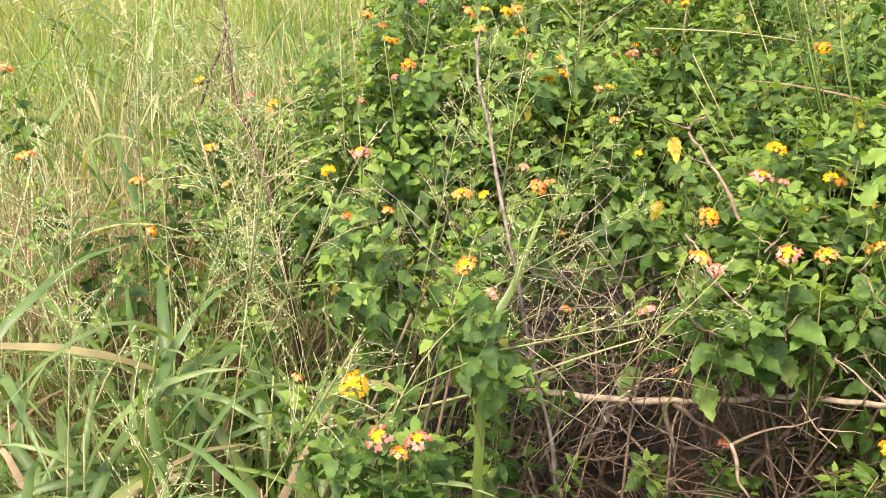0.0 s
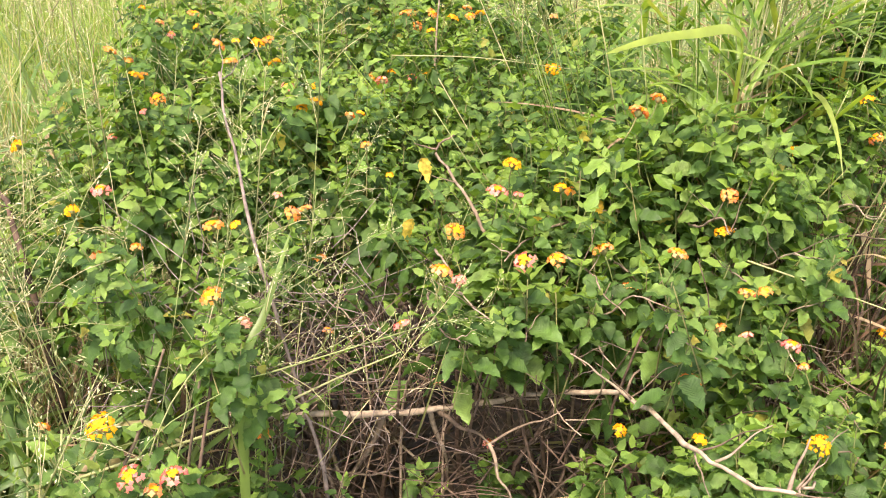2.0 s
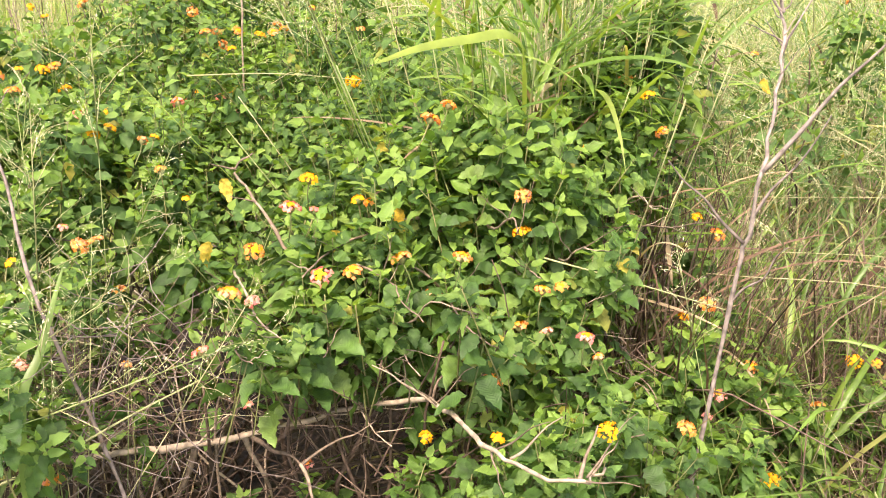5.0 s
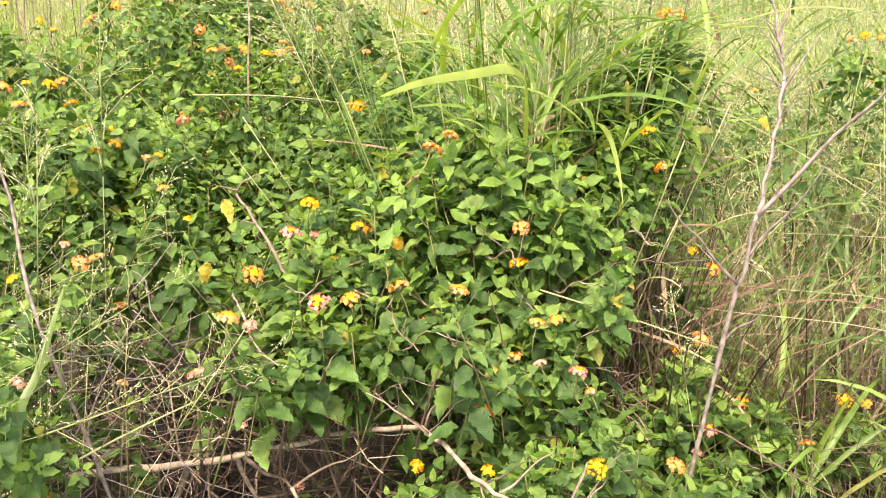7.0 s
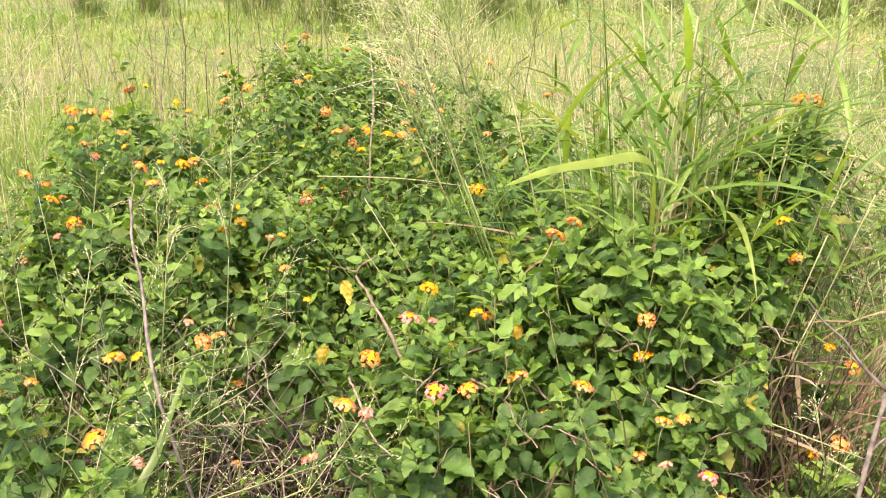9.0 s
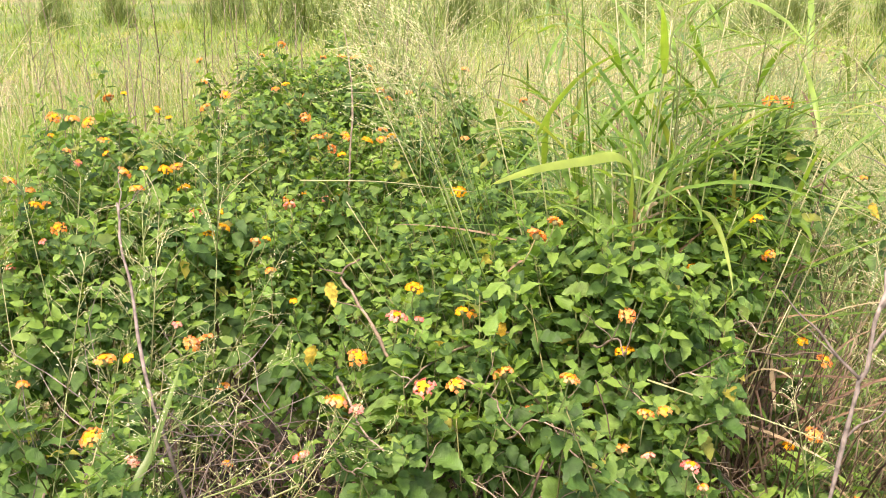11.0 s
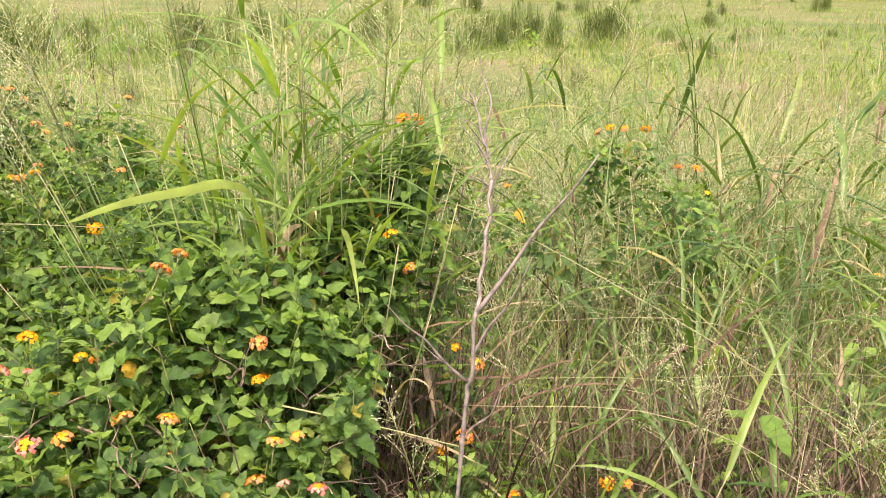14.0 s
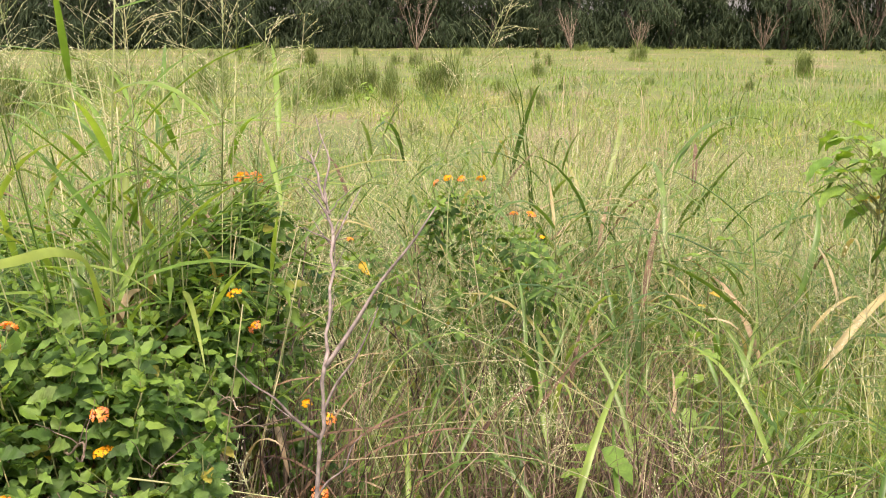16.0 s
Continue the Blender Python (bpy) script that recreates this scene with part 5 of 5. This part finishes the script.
turf("tall_grass", clear(ragged(box_xy(5600, 1.15, 4.4, 0.2, 4.6)), KEEP_OUT + [(1.25, 0.9, 0.4), (1.7, 0.92, 0.42), (1.1, 1.25, 0.22)]), 0.74, 0.3, 0.0075, M_GRASS, "fine green grass filling the gaps", 4, 0.75, 1.4)
turf("tall_grass", sector(9000, 2.3, 5.2, 20, 78), 0.82, 0.35, 0.0075, M_GRASS, "fine green grass at the edge of the meadow", 4, 0.5, 1.3, lump=0.9)
turf("dry_straw", sector(3500, 2.3, 5.0, 20, 78), 0.85, 0.35, 0.003, M_TAN, "pale dry stalks at the edge of the meadow", 4, 0.5, 0.8, lump=0.9)
turf("tall_grass", clear(box_xy(1500, 1.10, 1.42, 0.8, 1.65), KEEP_OUT), 0.74, 0.3, 0.010, M_GRASS, "green blades standing in the brown straw", 4, 0.35, 1.2)
turf("pale_straw", box_xy(900, 1.95, 2.7, 0.15, 1.0), 0.5, 0.4, 0.003, M_CULM, "pale straw lying in bright grass", 3, 1.1, 0.7, z0=0.36)
turf("seeding_stalks", patchy(sector(6500, 2.2, 6.5, 8, 78), 0.8, -0.1), 0.85, 0.3, 0.0022, M_SEED, "thin pale seeding stalks over the grass", 4, 0.5, 0.8, lump=0.8)
# two lighter grasses carry the sunlit look of this corner in their colour
turf("fine_grass", box_xy(1600, 1.95, 2.8, 0.15, 1.1), 0.8, 0.3, 0.0055, M_PALE, "fine yellow-green grass", 4, 0.6, 1.2)
turf("fine_grass", box_xy(4200, 2.0, 3.6, 0.2, 2.1), 0.82, 0.35, 0.0034, M_HERB, "fine pale green seeding grass", 4, 0.6, 1.2, lump=1.6)
turf("dry_straw", clear(box_xy(450, 1.05, 2.0, 0.5, 1.5), KEEP_OUT), 0.62, 0.4, 0.003, M_DRY, "dense dry straw between the green grass", 4, 0.8, 0.9)
turf("brown_straw", clear(box_xy(2800, 1.02, 2.1, 0.5, 1.55), KEEP_OUT), 0.5, 0.45, 0.003, M_LITTER, "pinkish-brown dead straw under the grass", 4, 1.0, 0.9, z0=0.1)
turf("dry_straw", clear(box_xy(1800, 1.9, 3.8, 0.3, 2.8), KEEP_OUT), 0.66, 0.4, 0.003, M_DRY, "dry straw between the green grass", 4, 0.7, 0.9)
turf("pale_straw", clear(box_xy(750, 1.1, 3.2, 0.4, 2.4), KEEP_OUT), 0.42, 0.5, 0.0017, M_CULM, "fine pale straw tangled in the grass", 3, 1.1, 0.6, z0=0.38)
turf("pale_straw", clear(box_xy(1400, -1.6, -0.25, 0.7, 2.4), KEEP_OUT), 0.42, 0.5, 0.0017, M_CULM, "fine pale straw tangled in the grass", 3, 1.0, 0.6, z0=0.38)
turf("matted_straw", clear(box_xy(2600, 1.08, 1.66, 0.55, 1.25), KEEP_OUT), 0.34, 0.5, 0.0032, M_LITTER, "brown matted straw lying between the grass", 4, 1.4, 0.5, z0=0.32)
turf("matted_straw", clear(box_xy(2100, 1.36, 1.86, 0.6, 1.25), KEEP_OUT), 0.36, 0.5, 0.0042, M_LITTER, "brown matted straw lying between the grass", 4, 1.4, 0.5, z0=0.46)
turf("reddish_straw", box_xy(1500, -1.15, -0.55, 1.3, 2.0), 0.8, 0.3, 0.0035, M_DRY, "reddish dry straw standing in the grass", 4, 0.3, 0.5)
# brown straw; the darker litter colour also paints in the shade at the foot
turf("dry_straw", box_xy(800, 0.86, 1.22, 1.16, 1.5), 0.9, 0.3, 0.0065, M_LITTER, "dry brown straw at the foot of the guinea grass", 4, 0.2, 0.5)
turf("dry_straw", box_xy(130, 0.88, 1.2, 1.08, 1.35), 0.86, 0.3, 0.007, M_DRY, "dry tan blades hanging at the foot of the guinea grass", 4, 0.2, 0.8)

# ---- field ----
turf("meadow_grass", clear(patchy(sector(52000, 3.0, 8.0, -42, 82), 1.2, -0.2), KEEP_OUT), 0.34, 0.5, 0.006, M_FIELD, "yellow-green meadow grass, knee high", lean=0.7, bend=1.2, lump=0.8)
turf("meadow_grass", patchy(sector(48000, 7.5, 20.0, -42, 82), 0.5, -0.25), 0.2, 0.5, 0.014, M_FIELD, "yellow-green meadow grass, knee high", lean=0.7, bend=1.2, lump=0.45)
turf("meadow_grass", patchy(sector(34000, 19.0, 64.0, -42, 82), 0.2, -0.35), 0.2, 0.5, 0.022, M_FIELD, "yellow-green meadow grass farther off", lean=0.7, bend=1.2, lump=0.16)
turf("meadow_herbs", patchy(sector(30000, 3.0, 9.0, -42, 82), 0.7, -0.05), 0.22, 0.5, 0.014, M_HERB, "low green herbs in patches of the meadow", lean=1.0, bend=0.8)
turf("meadow_herbs", patchy(sector(34000, 9.0, 34.0, -42, 82), 0.3, 0.0), 0.22, 0.5, 0.03, M_HERB, "low green herbs in patches of the meadow", lean=1.0, bend=0.8)
turf("meadow_stalks", patchy(sector(12000, 2.6, 7.0, 18, 80), 0.9, 0.0), 0.58, 0.4, 0.003, M_FIELD, "fine tall meadow stalks, green and tan", lean=0.75, bend=1.2, lump=0.6)
turf("meadow_stalks", patchy(sector(16000, 3.2, 8.0, -40, 18), 0.9, -0.1), 0.55, 0.35, 0.0032, M_FIELD, "fine tall meadow stalks, green and tan", lean=0.35, bend=0.7, lump=0.6)
turf("meadow_stalks", patchy(sector(12000, 7.0, 20.0, 0, 80), 0.4, 0.1), 0.42, 0.4, 0.005, M_FIELD, "fine tall meadow stalks, green and tan", lean=0.5, bend=0.9, lump=0.4)
turf("grass_tufts", patchy(sector(26000, 2.8, 8.5, -42, 82), 1.1, 0.16), 0.5, 0.4, 0.0055, M_GRASS, "darker green grass tufts in the meadow", lean=0.5, bend=1.0, lump=0.6)
turf("grass_tufts", patchy(sector(34000, 8.0, 30.0, -42, 82), 0.45, 0.18), 0.36, 0.4, 0.014, M_GRASS, "darker green grass tufts in the meadow", lean=0.5, bend=1.0, lump=0.4)
turf("dry_weeds", patchy(sector(22000, 2.8, 12.0, -42, 82), 0.3, 0.1), 0.66, 0.35, 0.0032, M_TAN, "tan dry weed stalks over the meadow", lean=0.4, bend=0.5)
turf("dry_weeds", patchy(sector(6000, 12.0, 40.0, -42, 82), 0.25, 0.1), 0.6, 0.3, 0.010, M_TAN, "tan dry weed stalks over the meadow", lean=0.25, bend=0.3)
turf("short_grass", box_xy(1500, 0.0, 1.1, 0.35, 0.85), 0.22, 0.4, 0.006, M_GRASS, "short grass on the ground before the thicket", lean=0.6, bend=1.0)
turf("short_grass", clear(sector(5000, 0.3, 2.5, -180, 180), [(0.5, 1.5, 1.3)]), 0.16, 0.4, 0.006, M_GRASS, "short trodden grass on the near ground")
turf("tall_grass", clear(sector(9000, 0.75, 6.5, 80, 320), KEEP_OUT), 0.42, 0.5, 0.009, M_GRASS, "green grass on the near ground", lean=0.5, bend=1.1, lump=0.8)
turf("dry_straw", clear(sector(4000, 0.75, 6.5, 80, 320), KEEP_OUT), 0.4, 0.5, 0.005, M_DRY, "dry straw in the near grass", lean=0.7, bend=0.9)
turf("meadow_grass", sector(16000, 6.0, 30.0, 80, 320), 0.3, 0.5, 0.022, M_FIELD, "yellow-green meadow grass, knee high", lean=0.7, bend=1.2, lump=0.45)


def broom(seed):
    """Loose upright sprays of fine twigs in several bunches of uneven height."""
    gen = np.random.default_rng(seed)
    n, bunches = 900, 9
    at = gen.normal(0, 0.2, (bunches, 2))
    tall = gen.uniform(0.45, 1.1, bunches)
    k = gen.integers(0, bunches, n)
    a = gen.uniform(0, 2 * np.pi, n)
    base = np.column_stack([at[k] + gen.normal(0, 0.06, (n, 2)), gen.uniform(0, 0.6, n) * tall[k]])
    pts = blades(base, a, np.abs(gen.normal(0.3, 0.35, n)), gen.normal(0.3, 0.6, n), gen.uniform(0.12, 0.5, n) * tall[k], np.full(n, 0.011), 3, False, gen)
    return fill("twigs", [(pts, FORMS[3, False], 0)], [M_BROOM])


BROOM = [broom(300 + i) for i in range(5)]


def skirt(seed):
    gen = np.random.default_rng(seed)
    n = 260
    a, r = gen.uniform(0, 6.28, n), 0.75 * np.sqrt(gen.uniform(0, 1, n))
    base = np.column_stack([np.cos(a) * r, np.sin(a) * r, np.zeros(n)])
    pts = blades(base, gen.uniform(0, 6.28, n), np.abs(gen.normal(0.5, 0.3, n)), gen.normal(0.8, 0.3, n), gen.uniform(0.15, 0.55, n) * (1.1 - r), np.full(n, 0.014), 3, False, gen)
    return fill("skirt", [(pts, FORMS[3, False], 0)], [M_HERB])


SKIRTS = [skirt(330 + i) for i in range(2)]


def broom_shrub(x, y, h):
    root = thing("broom_shrub", (x, y, 0.0), "dark olive upright broom-like shrub in the meadow", "shrub", "meadow shrubs")
    w = h * R3.uniform(0.9, 1.3)
    part("twig_growth", BROOM[R3.randrange(5)], root, "", Matrix.Translation((x, y, 0)) @ Matrix.Rotation(R3.uniform(0, 6.28), 4, "Z") @ Matrix.Diagonal((w, w, h, 1)))
    part("skirt", SKIRTS[R3.randrange(2)], root, "low green herbs at its foot", kind="stuff", m=Matrix.Translation((x, y, 0)) @ Matrix.Rotation(R3.uniform(0, 6.28), 4, "Z") @ Matrix.Diagonal((w, w, h, 1)))


for x, y, h in [(10.46, 15.98, 1.0), (12.2, 17.5, 0.9), (11.9, 15.7, 1.0), (18.3, 29.3, 1.0), (18.6, 34.2, 1.3), (31.6, 25.0, 1.1), (20.8, 26.2, 0.9), (26.3, 14.7, 1.0), (4.9, 17.5, 1.1),
                (0.45, 18.2, 1.3), (2.1, 16.0, 1.6), (12.0, 16.8, 1.2), (13.0, 15.6, 1.2), (-1.5, 19.0, 1.1), (-2.5, 18.0, 1.0), (4.2, 15.5, 1.4), (6.5, 19, 1.2), (8.5, 17.5, 1.0)]:
    broom_shrub(x, y, h)
for x, y in sector(26, 22, 58, 0, 75):
    broom_shrub(float(x), float(y), R3.uniform(0.35, 0.7))

for x, y in sector(26, 9, 26, 8, 72):
    broom_shrub(float(x), float(y), R3.uniform(0.25, 0.42))


# ---- broad-leaved weeds ----
def weed(at, top, count, leaf, label, yellow=0, spread=0.02, low=0.72):
    """A soft-stemmed weed with broad leaves up its stem."""
    root = thing("broadleaf_weed", (at[0], at[1], 0.0), label, "weed", "weeds")
    v, f = tube(bent(wander((at[0], at[1], 0), (at[0], at[1], top), 5, 0.03), 3), np.linspace(0.004, 0.002, 13), 5)
    part("stem", fill("stem", [(v, f, 0)], [M_STEM]), root)
    for k in range(count):
        z = top * (low + (1 - low) * (k + 1) / count)
        a = k * 2.4 + R3.gauss(0, 0.4)
        far = spread * R3.uniform(0.2, 1.0)
        if spread > 0.05:
            v, f = tube(bent([(at[0], at[1], z - far * 0.9), (at[0] - math.sin(a) * far * 0.6, at[1] + math.cos(a) * far * 0.6, z - far * 0.3), (at[0] - math.sin(a) * far, at[1] + math.cos(a) * far, z)], 3), [0.0013] * 7, 4)
            part("leaf_stalk", fill("leaf_stalk", [(v, f, 0)], [M_STEM]), root)
        m = Matrix.Translation((at[0] - math.sin(a) * far, at[1] + math.cos(a) * far, z)) @ Matrix.Rotation(a, 4, "Z") @ Matrix.Rotation(R3.uniform(-0.5, 0.4), 4, "X") @ Matrix.Scale(leaf * R3.uniform(0.7, 1.2) * (0.6 if k < yellow else 1.0), 4)
        ob = part("leaf", (YELLOW_MESHES if k < yellow else WEED_MESHES)[k % 4], root, "yellowing leaf" if k < yellow else "", m)


WEED_MESHES = [fill("leaf", [(f.v[None], f, 0)], [M_YOUNG]) for f in LEAF_FORMS]
weed((2.74, 1.0), 1.29, 44, 0.085, "tall broad-leaved weed, some leaves yellowing", 3, 0.16, 0.84)
weed((2.84, 1.02), 1.24, 28, 0.08, "tall broad-leaved weed, some leaves yellowing", 2, 0.14, 0.84)
weed((1.57, 0.94), 0.78, 10, 0.072, "small broad-leaved weed with pale green leaves")
weed((2.43, 1.30), 1.03, 6, 0.07, "small broad-leaved weed with a yellow leaf", 2)
weed((1.95, 1.0), 0.9, 6, 0.06, "small broad-leaved weed with pale green leaves")
weed((7.3, 9.9), 0.8, 12, 0.12, "broad-leaved weed in the meadow")
weed((5.6, 7.2), 0.7, 12, 0.10, "broad-leaved weed in the meadow")


def dead_bush(x, y, h):
    root = thing("dead_bush", (x, y, 0.0), "bare pinkish-brown bush before the tree line", "bush", "dead bushes")
    for k in range(9):
        a = R3.uniform(0, 6.28)
        top = (x + math.cos(a) * h * 0.35, y + math.sin(a) * h * 0.35, h * R3.uniform(0.6, 1.0))
        line = wander((x, y, 0), top, 5, 0.05)
        stamps = [tube(line, np.linspace(0.022, 0.008, 5), 4) + (0,)]
        for p, q, r in offshoots(line[1:], 9, h * 0.22, 0.007, R3):
            stamps.append(tube(wander(p, q, 3, 0.1), [r, r, r * 0.5], 3) + (0,))
        part("branch", fill("branch", stamps, [M_WOOD]), root)


for x, y, h in [(34.0, 43.2, 3.6), (41.0, 37.6, 2.4), (44.0, 35.1, 2.2), (49.6, 30.5, 2.2), (52.4, 28.2, 3.6), (54.4, 26.6, 3.8)]:
    dead_bush(x, y, h)


# ---- tree line ----
def spray_form():
    """A tuft of thin drooping twigs."""
    v, f = [], []
    for k in range(4):
        a = k * 1.57
        x, y = math.cos(a), math.sin(a)
        b = len(v)
        v += [(-0.09 * y, 0.09 * x, 0.0), (0.09 * y, -0.09 * x, 0.05), (0.55 * x, 0.55 * y, -0.9 - 0.2 * (k % 2))]
        f.append((b, b + 1, b + 2))
    return Form(v, f)


SPRAY = spray_form()


def tree(seed, height):
    gen = np.random.default_rng(seed)
    root = thing("tree", (0, 0, 0), "dark green wind-break tree with drooping foliage", "tree", "tree line")
    v, f = tube(bent([(0, 0, -0.1), (0.1, 0.05, height * 0.4), (0.0, 0.1, height * 0.95)], 4), np.linspace(0.22, 0.04, 9), 8)
    part("trunk", fill("trunk", [(v, f, 0)], [M_BARK]), root)
    tips = []
    for k in range(26):
        z = height * (0.06 + 0.9 * (k + gen.uniform(0, 1)) / 26)
        a = gen.uniform(0, 6.28)
        l = (0.30 - 0.20 * z / height) * height * gen.uniform(0.6, 1.1)
        end = (math.cos(a) * l, math.sin(a) * l, z + l * gen.uniform(0.0, 0.45))
        line = bent([(0, 0.03, z), (end[0] * 0.5, end[1] * 0.5, z + 0.05 * l), end], 2)
        v, f = tube(line, np.linspace(0.06, 0.015, len(line)), 4)
        part("limb", fill("limb", [(v, f, 0)], [M_BARK]), root)
        for _ in range(115 if z < 6 else 30):
            u = gen.uniform(0.2, 1.05)
            tips.append(np.array(line[-1]) * u + np.array([0, 0, z]) * (1 - u) + gen.normal(0, 0.38, 3))
    tips = np.array(tips)
    grain = np.where(tips[:, 2] < 6.4, 0.38, 0.8)
    tips[:, 2] = np.maximum(tips[:, 2], 0.3)
    pts = stamp(SPRAY, frames(np.array([0, 0, 1.0]) + gen.normal(0, 0.35, tips.shape), gen.uniform(0, 6.28, len(tips))), tips, grain * gen.uniform(0.65, 1.35, len(tips)))
    part("crown", fill("crown", [(pts, SPRAY, 0)], [M_TREE], smooth=False), root, kind="stuff")
    return root


TREES = [tree(400, 11.0), tree(401, 9.0), tree(402, 12.5), tree(403, 10.0)]
spots = []
for row, (r, step) in enumerate([(62.5, 3.0), (67.0, 4.6)]):
    a = 4.0
    while a < 78:
        spots.append((a + R3.uniform(-0.6, 0.6), r + R3.uniform(-1.2, 1.2)))
        a += math.degrees(step / r)
for k, (a, r) in enumerate(spots):
    s = R3.uniform(0.85, 1.2)
    m = Matrix.Translation((r * math.sin(radians(a)), r * math.cos(radians(a)), 0)) @ Matrix.Rotation(R3.uniform(0, 6.28), 4, "Z") @ Matrix.Scale(s, 4)
    if k < len(TREES):
        TREES[k].matrix_basis = m
    else:
        copy_thing(TREES[k % len(TREES)], m)

# scrub that closes the foot of the tree line
a = np.radians(rng.uniform(2, 80, 14000))
r = rng.normal(62.5, 1.2, 14000)
feet = np.column_stack([r * np.sin(a), r * np.cos(a), np.abs(rng.normal(0, 1.1, 14000)) + 0.25])
tagged(new("undergrowth", fill("undergrowth", [(stamp(SPRAY, frames(np.array([0, 0, 1.0]) + rng.normal(0, 0.4, feet.shape), rng.uniform(0, 6.28, 14000)), feet, rng.uniform(0.25, 0.7, 14000)), SPRAY, 0)], [M_TREE], smooth=False)),
       "dark green scrub at the foot of the trees", "undergrowth", kind="stuff")
